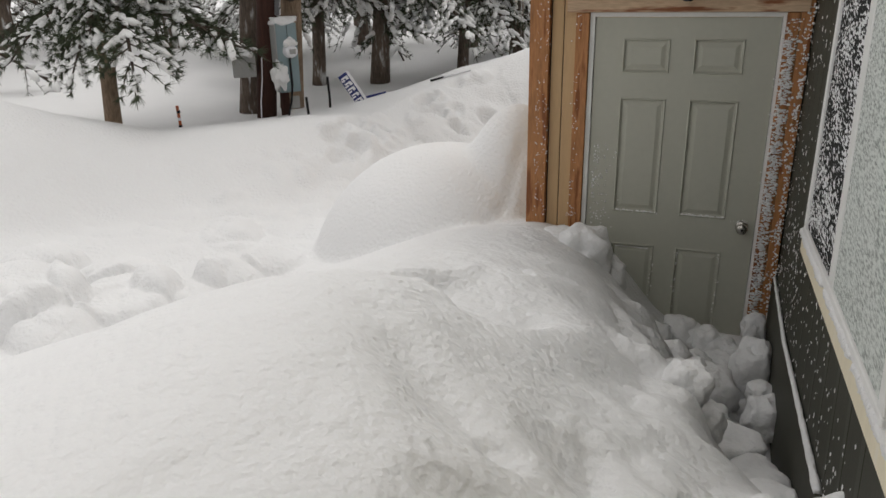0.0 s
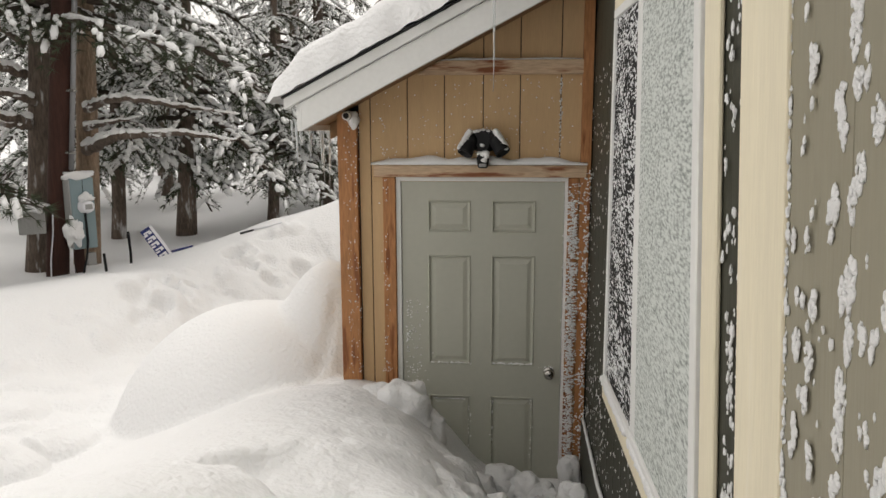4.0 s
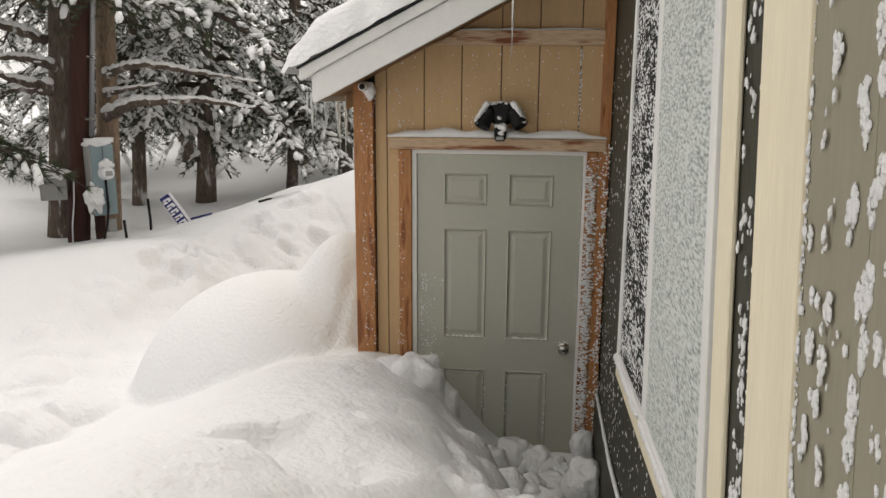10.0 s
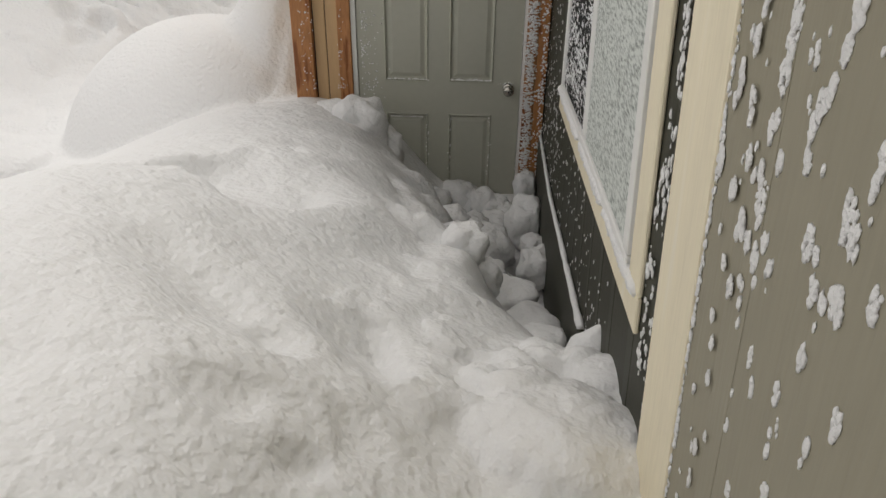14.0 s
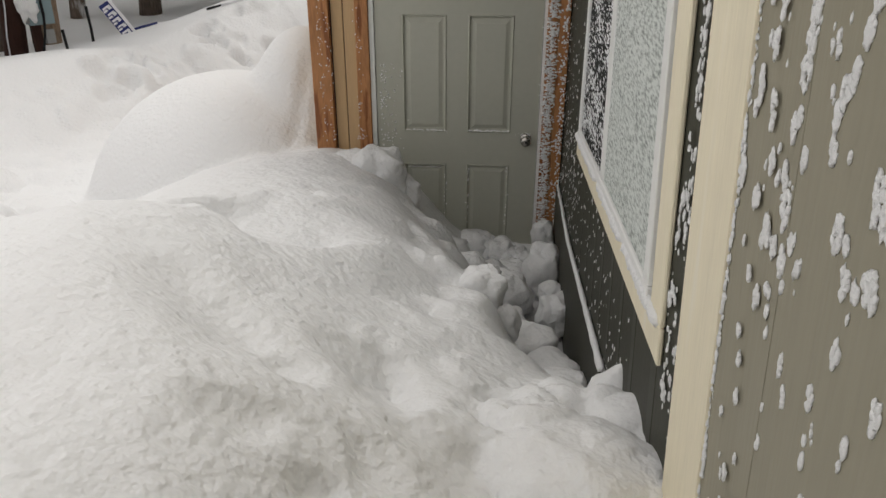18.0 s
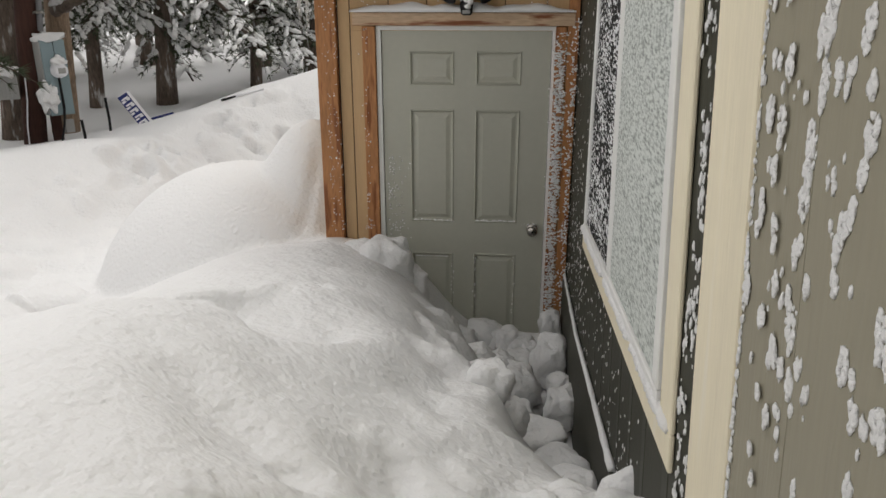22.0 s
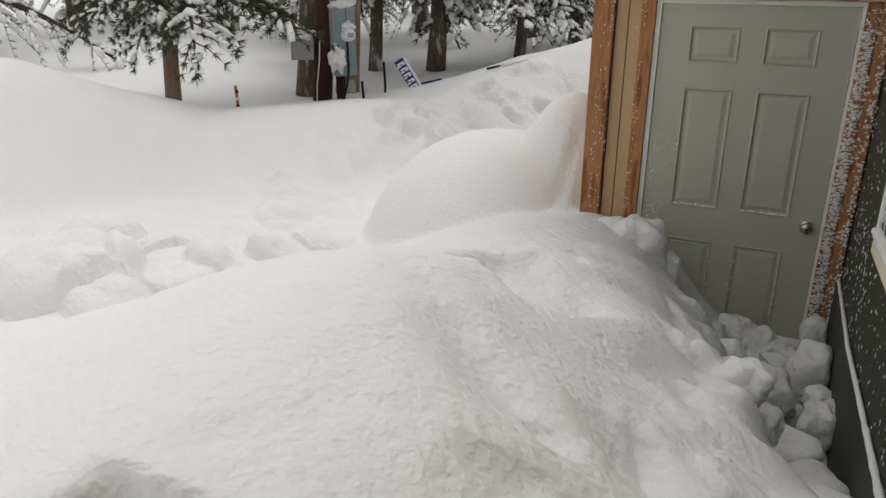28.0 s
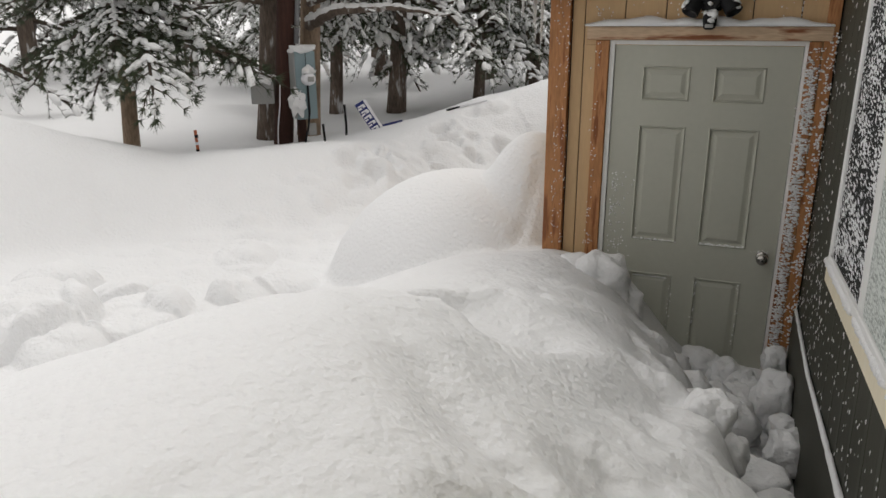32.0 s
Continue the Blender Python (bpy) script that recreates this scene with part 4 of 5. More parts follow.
for k in range(110):
    y, z = rr.uniform(-3.9, -3.21), rr.uniform(1.2, 2.7)
    for j in range(rr.choice((1, 1, 2, 4))):
        wall_blob(y + rr.gauss(0, 0.004), z + rr.gauss(0, 0.010), rr.uniform(0.0025, 0.0065), 1.6)
for k in range(85):
    z, y = rr.uniform(1.25, 2.75), rr.uniform(-2.945, -2.86)
    for j in range(rr.randint(2, 6)):
        wall_blob(y + rr.gauss(0, 0.006), z + rr.gauss(0, 0.012), rr.uniform(0.003, 0.007), 1.4)
for k in range(1100):
    z = 1.0 + 1.75 * k / 1099 + rr.gauss(0, 0.01)
    for y in (-3.178, -2.963):
        if rr.random() < 0.55 + 0.4 * noise.noise(Vector((y, z * 9, 0))):
            wall_blob(y + rr.gauss(0, 0.004), z + rr.gauss(0, 0.006), rr.choice((0.002, 0.0025, 0.003, 0.0055)) * rr.uniform(0.8, 1.2), 1.2)
    if rr.random() < 0.5:
        wall_blob(-2.735 + rr.gauss(0, 0.006), max(1.42, z), rr.uniform(0.002, 0.006), 1.4)
for k in range(260):
    wall_blob(rr.uniform(-2.5, -0.15), rr.uniform(0.75, 1.2), rr.uniform(0.002, 0.005), 1.8)
for k in range(260):
    wall_blob(rr.uniform(-0.9, -0.02) , rr.uniform(0.6, 2.6), rr.uniform(0.002, 0.006), 1.5)
stuck("stuck_wall_snow", "clumps of wind-blown snow stuck to the painted siding", items, 1)
items = []
for k in range(1500):
    z = rr.uniform(0.38, 2.03)
    x = 0.962 + rr.gauss(0, 0.016)
    if z > 1.75 and rr.random() < (z - 1.75) * 2.6:
        continue
    s = rr.uniform(0.003, 0.0085)
    items.append(((x, -0.031 - s * 0.3, z), (s * rr.uniform(0.8, 1.7), s * 0.7, s * rr.uniform(0.5, 0.9))))
for k in range(420):
    z = rr.uniform(0.35, 2.1)
    s = rr.uniform(0.003, 0.007)
    items.append(((1.035 + rr.gauss(0, 0.012), -0.036, z), (s, s * 0.7, s)))
stuck("casing_frost", "rime of blown snow crusting the cedar casing", items, 1)
items = []
for k in range(170):
    x, z = 0.02 + abs(rr.gauss(0, 0.05)), rr.uniform(0.6, 1.35)
    s = rr.uniform(0.002, 0.006)
    items.append(((x, -0.002, z), (s, s * 0.6, s)))
for x0, x1, zz in ((0.16, 0.395, 0.972), (0.525, 0.755, 0.975)):
    for k in range(60):
        s = rr.uniform(0.003, 0.006)
        items.append(((rr.uniform(x0, x1), -0.001, zz + rr.gauss(0, 0.002)), (s * 1.5, s * 0.7, s)))
for x in (0.155, 0.39, 0.52, 0.75):
    for k in range(26):
        s = rr.uniform(0.002, 0.0055)
        items.append(((x + rr.gauss(0, 0.004), 0.0, rr.uniform(0.4, 0.76)), (s, s * 0.7, s * 1.2)))
for k in range(50):
    s = rr.uniform(0.003, 0.007)
    items.append(((rr.uniform(0.18, 0.36), 0.001, 0.752), (s, s * .6, s * .7)))
for k in range(25):
    s = rr.uniform(0.0015, 0.004)
    items.append(((0.838 + rr.gauss(0, 0.02), -0.006, 0.955 + abs(rr.gauss(0, 0.008))), (s, s, s)))
stuck("door_frost", "specks of snow stuck to the door panels", items, 1)
items = []
for k in range(160):
    x, z = rr.uniform(-0.32, 1.0), rr.uniform(2.15, 2.6)
    s = rr.uniform(0.0015, 0.004)
    items.append(((x, -0.001, z), (s, s * 0.5, s * 1.4)))
for k in range(240):
    z = rr.uniform(0.9, 2.4)
    s = rr.uniform(0.0015, 0.0045)
    items.append(((rr.choice((-0.255, -0.30, -0.09)) + rr.gauss(0, 0.012), -0.036, z), (s, s * 0.6, s * 1.2)))
for k in range(60):
    s = rr.uniform(0.002, 0.005)
    items.append(((0.883 + rr.gauss(0, 0.003), -0.001, rr.uniform(2.15, 2.6)), (s, s * 0.5, s * 1.6)))
stuck("shed_frost", "fine snow specks on the tan shed siding", items, 1)

# ---- half-buried red board by the cut snow edge ----
bench = thing("red_bench", "dark red painted bench end half buried in snow", "bench", at=(0.02, -3.60, 1.42))
part("seat_board", box(-0.15, 0.152, -0.075, 0.03, 0.02, 0.065, 0.006), RED, bench)
part("seat_board", box(-0.15, 0.148, -0.18, -0.085, 0.02, 0.06, 0.006), RED, bench)
part("leg", box(0.06, 0.12, -0.10, -0.04, -0.6, 0.018, 0.005), RED, bench)

# ---- utility pole and meter ----
PX, PY = -4.83, 4.05
pole = thing("utility_pole", "dark creosoted wooden utility pole with a grey conduit", "pole", at=(PX, PY, 0))
h = Heap()
h.add(*tube_arrays([(-0.04, 0, 0.0), (0.17, 0, 2), (0.40, 0, 4), (0.95, 0, 9)], [0.128, 0.12, 0.115, 0.10], 20))
link("shaft", h.mesh("shaft"), POLE, pole, "", True)
h = Heap()
h.add(*tube_arrays([(0.32, -0.02, 1.85), (0.555, -0.02, 4), (1.10, -0.02, 9)], [0.03, 0.03, 0.03], 12))
link("conduit", h.mesh("conduit"), CONDUIT, pole, "grey steel conduit", True)
for z in (2.05, 2.75, 3.6):
    part("strap", box(0.065 + 0.105 * z, 0.161 + 0.105 * z, -0.055, 0.015, z - 0.015, z + 0.015, 0.004), STEEL, pole)
h = Heap()
h.add(*tube_arrays([(0.02, -0.14, 0.4), (0.05, -0.145, 0.8), (0.10, -0.14, 1.1), (0.12, -0.14, 1.35)], [0.008] * 4, 6))
link("cable", h.mesh("cable"), SIGNWHITE, pole, "thin pale cable down the pole", True)
# meter cabinet, turned to face the lane
meter = thing("meter_cabinet", "blue-grey electric meter cabinet with a snow cap", "meter box", at=(-4.49, 4.06, 0.93))
meter.rotation_euler = (0, 0, radians(52))
part("cabinet", box(-0.12, 0.14, -0.15, 0.05, 0, 0.83, 0.008), METER, meter)
part("door_seam", box(0.012, 0.018, -0.153, -0.148, 0.02, 0.81, 0), BLACK, meter)
part("side_flange", box(-0.135, -0.121, -0.14, 0.04, 0.02, 0.81, 0.003), GREY, meter)
h = Heap()
h.add(*lathe([(0.15, 0.088), (0.165, 0.088), (0.17, 0.075), (0.24, 0.072), (0.255, 0.06), (0.257, 0.02)], (0.03, 0, 0.50)))
dial = link("meter_glass", h.mesh("meter_glass"), SIGNWHITE, meter, "round glass meter", True)
part("meter_plate", box(-0.01, 0.07, -0.262, -0.256, 0.47, 0.53, 0.003), GREY, dial)
h = Heap()
h.add(*blob((0.01, -0.05, 0.85), (0.17, 0.13, 0.06), 3, 0.5, 1.9, 0.3, seed=4))
link("snow_cap", h.mesh("snow_cap"), SNOW, meter, "cap of snow", True)
h = Heap()
h.add(*blob((0.03, -0.20, 0.60), (0.08, 0.07, 0.055), 3, 0.6, 1.9, 0.1, 0, 6))
link("snow_cap", h.mesh("snow_cap"), SNOW, meter, "", True)
h = Heap()
h.add(*blob((-0.12, -0.17, 0.22), (0.11, 0.07, 0.15), 3, 0.8, 1.7, 0.0, 0.4, 9))
link("snow_patch", h.mesh("snow_patch"), SNOW, meter, "wedge of snow stuck to its side", True)
h = Heap()
h.add(*tube_arrays([(0.02, -0.16, 0.42), (0.025, -0.17, 0.1), (0.0, -0.16, -0.1), (-0.05, -0.14, -0.3), (-0.09, -0.1, -0.42)], [0.013] * 5, 8))
link("cable", h.mesh("cable"), BLACK, meter, "black cable", True)
part("socket_box", box(0.02, 0.12, -0.13, -0.07, -0.21, -0.06, 0.006), GREY, meter, "small grey outlet box")
part("support", box(-0.05, 0.05, 0.051, 0.12, -0.4, 0.7, 0.004), POLE, meter)
junction = thing("junction_box", "grey ribbed junction box on the pole with snow on top", "utility box", at=(-4.93, 3.84, 1.12))
junction.rotation_euler = (0, 0, radians(35))
part("box", box(-0.14, 0.14, -0.09, 0.06, 0.0, 0.27, 0.012), GREY, junction)
for k in range(6):
    part("rib", box(-0.11 + k * 0.04, -0.095 + k * 0.04, -0.097, -0.088, 0.03, 0.24, 0.002), GREY, junction)
h = Heap()
h.add(*blob((0.03, -0.02, 0.30), (0.14, 0.10, 0.08), 3, 0.7, 1.8, 0.1, seed=12))
link("snow_cap", h.mesh("snow_cap"), SNOW, junction, "", True)

# ---- fallen sign, stakes ----
sign = thing("fallen_sign", "blue and white lettered sign board leaning in the snow bank", "sign", at=(-3.68, 4.31, 0.95))
sign.rotation_euler = (radians(-6), radians(-32), radians(27))
part("panel", box(-0.075, 0.078, -0.008, 0.008, -0.25, 0.215, 0.003), BLUE, sign)
part("border", box(0.046, 0.080, -0.012, -0.009, -0.25, 0.215, 0.001), SIGNWHITE, sign)
rq = random.Random(3)
for k in range(5):
    z = -0.19 + k * 0.078
    w = rq.uniform(-0.006, 0.006)
    part("letter_bar", box(-0.070, -0.022 + w, -0.011, -0.0085, z, z + 0.020 + rq.uniform(0, 0.008), 0), SIGNWHITE, sign)
    part("letter_bar", box(-0.060 + w, 0.030, -0.011, -0.0085, z + 0.032, z + 0.050 + rq.uniform(0, 0.006), 0), SIGNWHITE, sign)
    part("letter_bar", box(-0.004, 0.034 + w, -0.0115, -0.0086, z + rq.uniform(0, 0.006), z + 0.036, 0), SIGNWHITE, sign)
ski = thing("sign_post", "fallen blue and white sign post lying on the snow bank", "post", at=(0, 0, 0))
for a, b, m in (((-3.56, 4.37), (-3.30, 4.49), BLUE), ((-2.78, 4.71), (-2.62, 4.77), BLACK), ((-2.62, 4.77), (-2.30, 4.89), SIGNWHITE)):
    h = Heap()
    h.add(*tube_arrays([(p[0], p[1], zg(*p) + 0.02) for p in (a, ((a[0] + b[0]) / 2, (a[1] + b[1]) / 2), b)], [0.014, 0.014, 0.011], 8))
    link("segment", h.mesh("segment"), m, ski, "", True)
for x, y, zt, zb, m, nm, lb in ((-3.97, 4.22, 1.1, 0.6, BLACK, "marker_stake", "dark metal sign stake standing in snow"), (-4.0, 3.72, 0.92, 0.5, BLACK, "marker_stake", "short black stake poking from snow"), (-4.88, 2.46, 0.98, 0.45, ORANGE, "marker_stake", "orange banded driveway marker stake in snow")):
    h = Heap()
    h.add(*tube_arrays([(x, y, zb), (x + 0.005, y, (zt + zb) / 2), (x - 0.01, y, zt)], [0.016, 0.016, 0.016], 8))
    st = tagged(link(nm, h.mesh(nm), m), lb, "stake", "stakes in the snow")
    if m is ORANGE:
        for z in (0.66, 0.74, 0.82, 0.90):
            h = Heap()
            h.add(*tube_arrays([(x, y, z), (x, y, z + 0.03)], [0.019, 0.019], 8))
            link("band", h.mesh("band"), SIGNWHITE if int(z * 100) % 16 < 8 else BLACK, st)


# ---- conifers ----
def bough(rng, L, droop, pads, blades, lift, dens):
    """Needles, snow pads and wood of one bough that grows along +x."""
    wood, need, snow = Heap(), Heap(), Heap()
    def curve(s):
        return Vector((L * s, 0.06 * L * math.sin(3 * s + rng_phase), lift * L * s - droop * L * s * s))
    rng_phase = rng.uniform(0, 6)
    pts = [curve(i / 7) for i in range(8)]
    wood.add(*tube_arrays(pts, [0.022 * L * (1 - 0.85 * i / 7) + 0.004 for i in range(8)], 5))
    n = int((14 + 11 * L) * dens)
    fat = 1 if dens > 0.9 else 1.5 / dens ** 0.5
    for k in range(n):
        s = 0.16 + 0.84 * (k + rng.random()) / n
        o = curve(min(s, 1))
        side = 1 if k % 2 else -1
        l = (0.30 * L * (1.1 - s) + 0.16) * rng.uniform(0.7, 1.25)
        ang = side * rng.uniform(0.45, 1.15) if s < 0.95 else rng.uniform(-0.3, 0.3)
        d = Vector((math.cos(ang), math.sin(ang), rng.uniform(-0.35, 0.05)))
        sag = rng.uniform(0.25, 0.6)
        q = [o + d * (l * t) - Vector((0, 0, sag * l * t * t)) for t in (0, 0.5, 1.0)]
        wood.add(*tube_arrays(q, [0.006, 0.004, 0.002], 3))
        m = max(3, int(l / 0.055))
        for i in range(1, m + 1):
            t = i / m
            c = o + d * (l * t) - Vector((0, 0, sag * l * t * t))
            for b in range(blades):
                a = rng.uniform(0, 6.283)
                up = Vector((0, 0, 1))
                sidev = d.cross(up).normalized()
                rad = (sidev * math.cos(a) + up * math.sin(a) * 0.8)
                tip = c + (d * rng.uniform(0.35, 1.0) + rad * rng.uniform(0.5, 1.0) - up * 0.25).normalized() * rng.uniform(0.05, 0.085)
                w = (tip - c).cross(Vector((rng.random(), rng.random(), rng.random()))).normalized() * rng.uniform(0.0022, 0.0045) * fat
                need.add((c - w, c + w, tip), ((0, 1, 2),))
        if rng.random() < pads:
            steps = max(2, int(l / 0.065 * min(1, dens + 0.1)))
            for i in range(steps):
                if rng.random() < 0.72:
                    t = (i + rng.random()) / steps
                    c = o + d * (l * t) - Vector((0, 0, sag * l * t * t - 0.016)) + Vector((rng.gauss(0, 0.012), rng.gauss(0, 0.012), 0))
                    r = (rng.uniform(0.014, 0.028) if rng.random() < 0.8 else rng.uniform(0.027, 0.035)) * fat ** 0.5
                    v, f = blob((0, 0, 0), (r * rng.uniform(1.7, 3.0), r * rng.uniform(0.9, 1.3), r * 0.75), 1, 0.4, 1.4, 0, 0, rng.uniform(0, 90))
                    dd = d - Vector((0, 0, 2 * sag * t))
                    m = (Matrix.Translation(c) @ Euler((0, -math.atan2(dd.z, math.hypot(dd.x, dd.y)), math.atan2(dd.y, dd.x))).to_matrix().to_4x4())
                    snow.add([m @ Vector(p) for p in v], f)
    for k in range(int(5 + 6 * L)):
        s = rng.uniform(0.05, 0.9)
        c = curve(s) + Vector((0, 0, 0.016))
        r = rng.uniform(0.02, 0.04)
        snow.add(*blob(c, (r * 2.6, r * 0.8, r * 0.6), 2 if blades > 10 else 1, 0.45, 1.6, 0, 0, rng.uniform(0, 90)))
    return wood, need, snow


def conifer(name, label, seed, height, r, low, reach, count, droop, pads, blades, bark, at, group, needles=NEEDLE, dens=1.0, lean=(0, 0)):
    rng = random.Random(seed)
    kinds = [bough(rng, reach * (0.6 + 0.15 * k), droop * rng.uniform(0.8, 1.3), pads, blades, rng.uniform(0.0, 0.2), dens) for k in range(4)]
    tree = thing(name, label, "tree", group, at=at)
    tr = Heap()
    pts = [(lean[0] * i / 8 + 0.02 * math.sin(i), lean[1] * i / 8, -0.5 + (height + 0.5) * i / 8) for i in range(9)]
    tr.add(*tube_arrays(pts, [r * (1.12 if i == 0 else 1) * (1 - 0.8 * i / 8) for i in range(9)], 12))
    link("trunk", tr.mesh("trunk"), bark, tree, "", True)
    parts = [([], []), ([], []), ([], [])]
    offs = [0, 0, 0]
    for k in range(count):
        u = ((k + rng.random()) / count) ** 1.15
        z = low + (height - 0.15 - low) * u
        ang = k * 2.39996 + rng.uniform(-0.4, 0.4)
        L = reach * (1 - 0.78 * u) * rng.uniform(0.75, 1.2)
        wd, nd, sw = kinds[k % 4]
        sc = L / (reach * (0.6 + 0.15 * (k % 4)))
        sc = max(sc, 0.35)
        rot = np.array(Euler((0, rng.uniform(-0.1, 0.25), ang)).to_matrix()) * sc
        org = np.array((lean[0] * z / height, lean[1] * z / height, z))
        for i, hp_ in enumerate((wd, nd, sw)):
            if not hp_.v:
                continue
            v = np.array(hp_.v) @ rot.T + org
            parts[i][0].append(v)
            parts[i][1].extend([tuple(j + offs[i] for j in f) for f in hp_.f])
            offs[i] += len(hp_.v)
    for i, (nm, m, lb) in enumerate((("branching", TWIG, ""), ("crown", needles, "dark green needles"), ("crown_snow", SNOW_FLUFF, "pads of snow on the boughs"))):
        me = bpy.data.meshes.new(nm)
        me.from_pydata(np.concatenate(parts[i][0]), [], parts[i][1])
        link(nm, me, m, tree, lb, i == 2)
    return tree


GROUP = "conifers behind the snow bank"
small_pine = conifer("pine_tree", "young pine with drooping snow-laden boughs and slim bare trunk", 5, 4.5, 0.10, 1.30, 1.32, 60, 0.40, 0.5, 24, BARK_TAN, (-5.69, 2.28, 0.66), GROUP, lean=(0.3, 0))
big_a = conifer("conifer_tree", "tall conifer with thick dark frosted trunk and snowy limbs", 21, 7.5, 0.17, 3.0, 2.2, 32, 0.30, 0.6, 12, BARK, (-5.31, 4.36, 0.5), GROUP, lean=(0.77, 0))
big_b = conifer("conifer_tree", "tall conifer with brown bark and snow-laden boughs", 22, 7.5, 0.17, 2.9, 2.2, 32, 0.32, 0.6, 12, BARK_TAN, (-5.0, 4.92, 0.6), GROUP, lean=(0.63, 0))
slim = conifer("conifer_tree", "slim conifer with dark trunk and snowy drooping boughs", 23, 7.0, 0.12, 1.4, 1.8, 40, 0.42, 0.8, 12, BARK, (-5.57, 6.76, 0.62), GROUP, NEEDLE, 0.75, lean=(0.39, 0))
wide = conifer("conifer_tree", "broad conifer with low boughs weighed down by snow", 24, 7.2, 0.16, 1.3, 2.2, 50, 0.44, 0.85, 12, BARK, (-4.68, 7.25, 0.85), GROUP, NEEDLE, 0.95, lean=(0.43, 0))
# its needle colour carries the haze of distance
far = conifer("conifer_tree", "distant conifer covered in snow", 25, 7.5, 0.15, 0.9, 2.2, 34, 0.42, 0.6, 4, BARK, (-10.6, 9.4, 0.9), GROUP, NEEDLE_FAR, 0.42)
# the last three are unseen, added behind the camera to block low sky light
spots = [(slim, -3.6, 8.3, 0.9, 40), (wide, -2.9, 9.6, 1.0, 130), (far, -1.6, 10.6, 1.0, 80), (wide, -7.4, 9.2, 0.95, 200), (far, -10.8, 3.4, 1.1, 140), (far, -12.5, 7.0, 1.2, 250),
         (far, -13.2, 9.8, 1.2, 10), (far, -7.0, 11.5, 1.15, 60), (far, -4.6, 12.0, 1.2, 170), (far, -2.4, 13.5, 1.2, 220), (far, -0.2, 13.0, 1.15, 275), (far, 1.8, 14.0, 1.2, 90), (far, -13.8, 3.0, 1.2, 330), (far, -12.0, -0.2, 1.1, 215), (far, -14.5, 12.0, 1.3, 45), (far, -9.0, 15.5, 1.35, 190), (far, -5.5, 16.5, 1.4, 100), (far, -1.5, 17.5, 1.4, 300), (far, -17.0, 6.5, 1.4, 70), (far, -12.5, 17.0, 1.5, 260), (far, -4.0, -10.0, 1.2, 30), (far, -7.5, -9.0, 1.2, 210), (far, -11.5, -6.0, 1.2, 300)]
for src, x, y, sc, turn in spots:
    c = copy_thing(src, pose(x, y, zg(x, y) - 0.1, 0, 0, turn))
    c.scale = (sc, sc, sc)


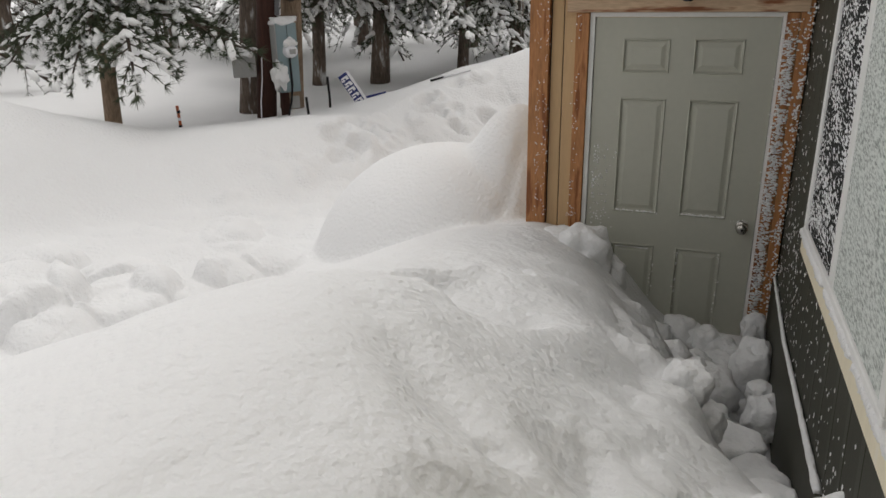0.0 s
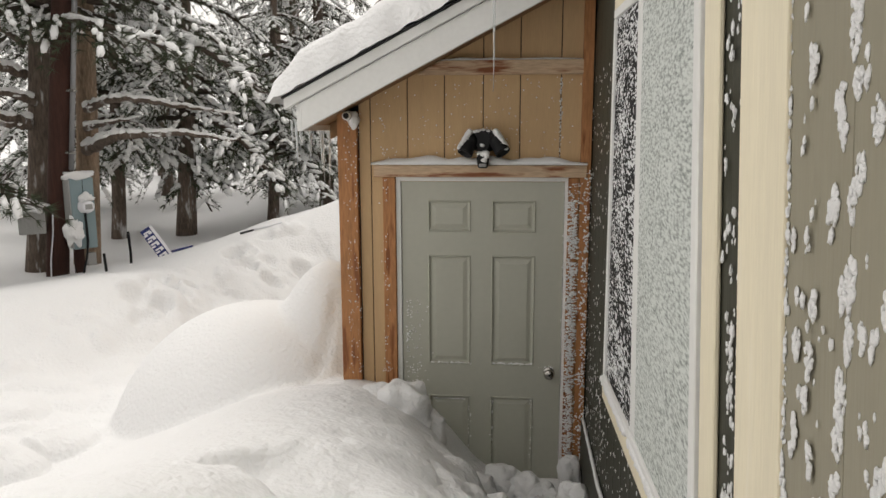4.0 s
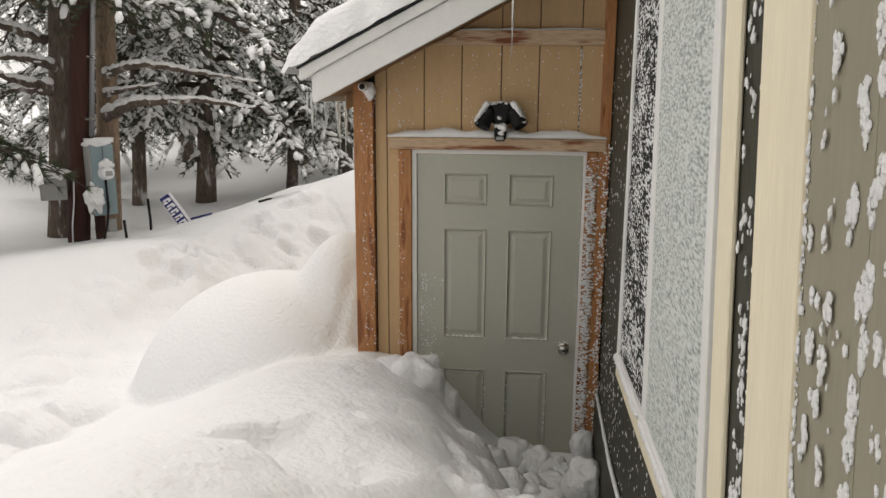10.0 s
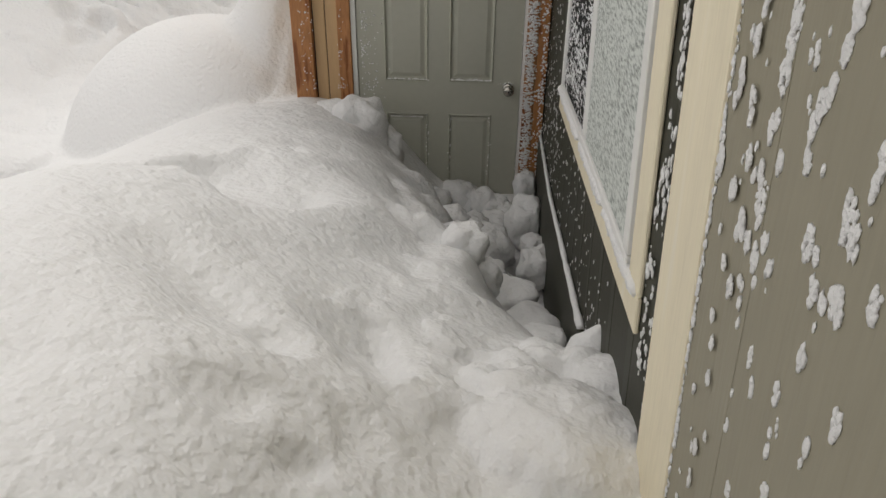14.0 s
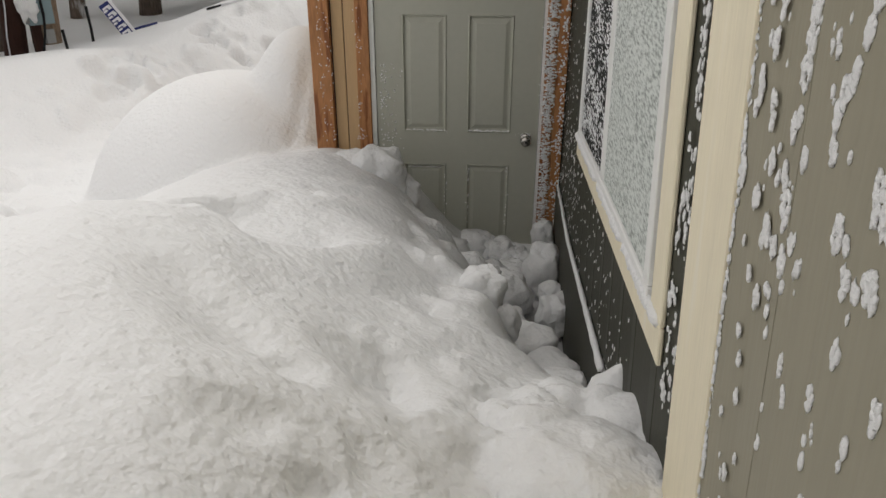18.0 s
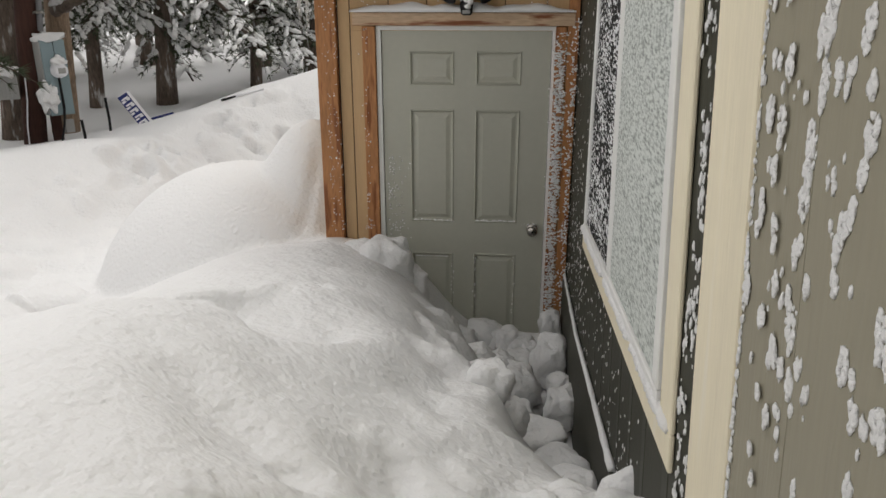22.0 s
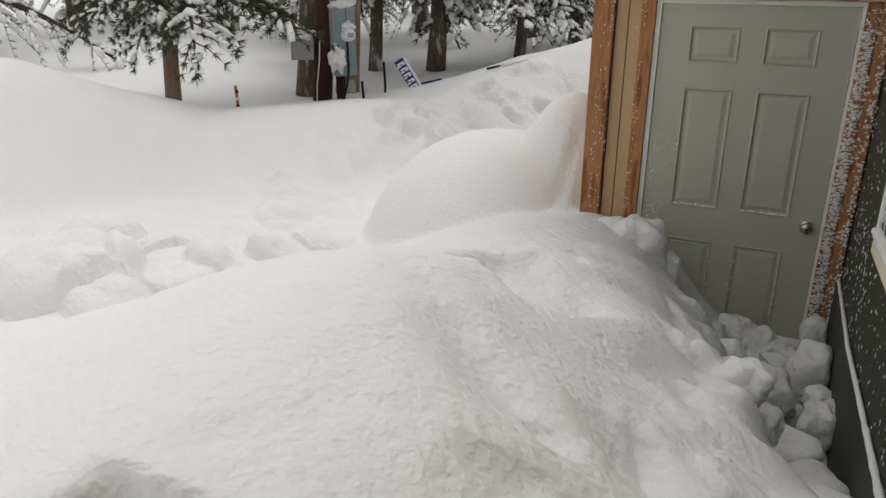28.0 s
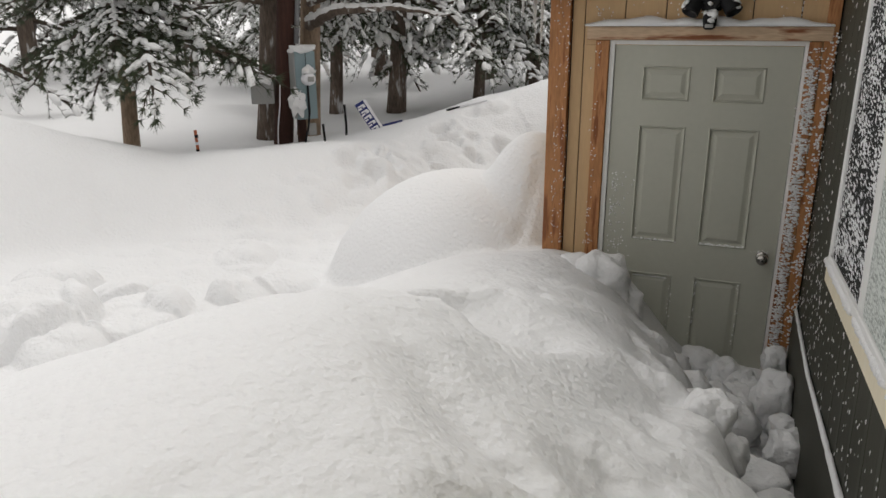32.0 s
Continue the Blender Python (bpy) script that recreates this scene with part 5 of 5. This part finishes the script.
def limb(pts, r, group_parent, seed):
    """A bare snow-topped limb of a tree, given by a few bends."""
    rng = random.Random(seed)
    way = [Vector(p) for p in pts]
    fine = []
    for a, b in zip(way[:-1], way[1:]):
        n = max(3, int((b - a).length / 0.07))
        fine += [a.lerp(b, k / n) for k in range(n)]
    fine.append(way[-1])
    n = len(fine) - 1
    for k in range(2):
        fine = [fine[0]] + [(fine[i - 1] + fine[i] * 2 + fine[i + 1]) / 4 for i in range(1, n)] + [fine[-1]]
    fine = [p + Vector((rng.gauss(0, 0.006), rng.gauss(0, 0.006), rng.gauss(0, 0.008))) for p in fine]
    rad = [r * (1 - 0.85 * i / n) for i in range(n + 1)]
    w, s = Heap(), Heap()
    w.add(*tube_arrays(fine, rad, 8))
    for i in range(2, n, 6):
        d = (fine[i + 1] - fine[i]).normalized()
        side = Vector((d.y, -d.x, 0)) * rng.choice((-1, 1))
        l = rng.uniform(0.15, 0.4)
        q = [fine[i] + (d * 0.7 + side * 0.6) * (l * t) + Vector((0, 0, rng.uniform(-0.3, 0.1) * l * t * t)) for t in (0, 0.35, 0.7, 1)]
        w.add(*tube_arrays(q, [rad[i] * 0.4, rad[i] * 0.3, 0.006, 0.003], 5))
        for t in (0.15, 0.3, 0.5, 0.7, 0.85):
            if rng.random() < 0.8:
                c = q[0].lerp(q[-1], t) + Vector((0, 0, 0.012))
                s.add(*blob(c, (rng.uniform(0.02, 0.04), rng.uniform(0.015, 0.025), 0.014), 1, 0.5, 2.0, 0, math.atan2(d.y, d.x), rng.uniform(0, 90)))
    for i in range(n):
        if noise.noise(Vector((seed * 3.1, i * 0.35, 0))) < -0.45:
            continue
        for k in range(2):
            p = fine[i].lerp(fine[i + 1], rng.random())
            d = fine[i + 1] - fine[i]
            t = max(0.018, rad[i])
            s.add(*blob(p + Vector((0, 0, rad[i] * 0.9 + 0.004)), (0.06, t * rng.uniform(0.85, 1.15), t * rng.uniform(0.6, 1.0)), 2, 0.35, 1.6, 0, math.atan2(d.y, d.x), rng.uniform(0, 90)))
    ob = link("limb", w.mesh("limb"), BARK, group_parent, "thick side limb", True)
    ob.matrix_parent_inverse = Matrix.Translation(group_parent.location).inverted()
    tagged(link("limb_snow", s.mesh("limb_snow"), SNOW_FLUFF, ob, "", True), "snow along the limb", kind="stuff")
    return ob


limb([(-4.78, 4.80, 2.05), (-4.42, 4.60, 2.15), (-4.23, 4.55, 2.23), (-3.44, 4.70, 2.27), (-3.16, 4.80, 2.21), (-2.81, 4.90, 2.17)], 0.075, big_b, 1)
limb([(-4.74, 4.80, 2.56), (-4.39, 4.60, 2.64), (-4.06, 4.60, 2.70), (-3.41, 4.80, 2.58), (-2.84, 4.95, 2.49)], 0.055, big_b, 2)
limb([(-4.76, 4.80, 2.33), (-4.37, 4.60, 2.39), (-4.00, 4.70, 2.46)], 0.045, big_b, 3)
limb([(-5.04, 4.25, 2.63), (-5.10, 4.00, 2.71), (-5.21, 3.80, 2.75), (-5.40, 3.60, 2.73), (-5.51, 3.40, 2.71)], 0.055, big_a, 4)
limb([(-5.10, 4.25, 2.41), (-5.16, 4.00, 2.44), (-5.25, 3.85, 2.48), (-5.42, 3.60, 2.56), (-5.53, 3.40, 2.61)], 0.06, big_a, 5)
limb([(-5.11, 4.25, 2.35), (-5.16, 4.05, 2.37), (-5.29, 3.90, 2.38), (-5.52, 3.70, 2.32), (-5.66, 3.60, 2.29)], 0.05, big_a, 6)
limb([(-5.15, 4.33, 2.95), (-5.4, 3.83, 3.1), (-6.2, 3.33, 3.25)], 0.06, big_a, 6)
limb([(-5.15, 4.33, 3.3), (-5.4, 4.03, 3.6), (-6, 3.73, 3.95)], 0.05, big_a, 7)
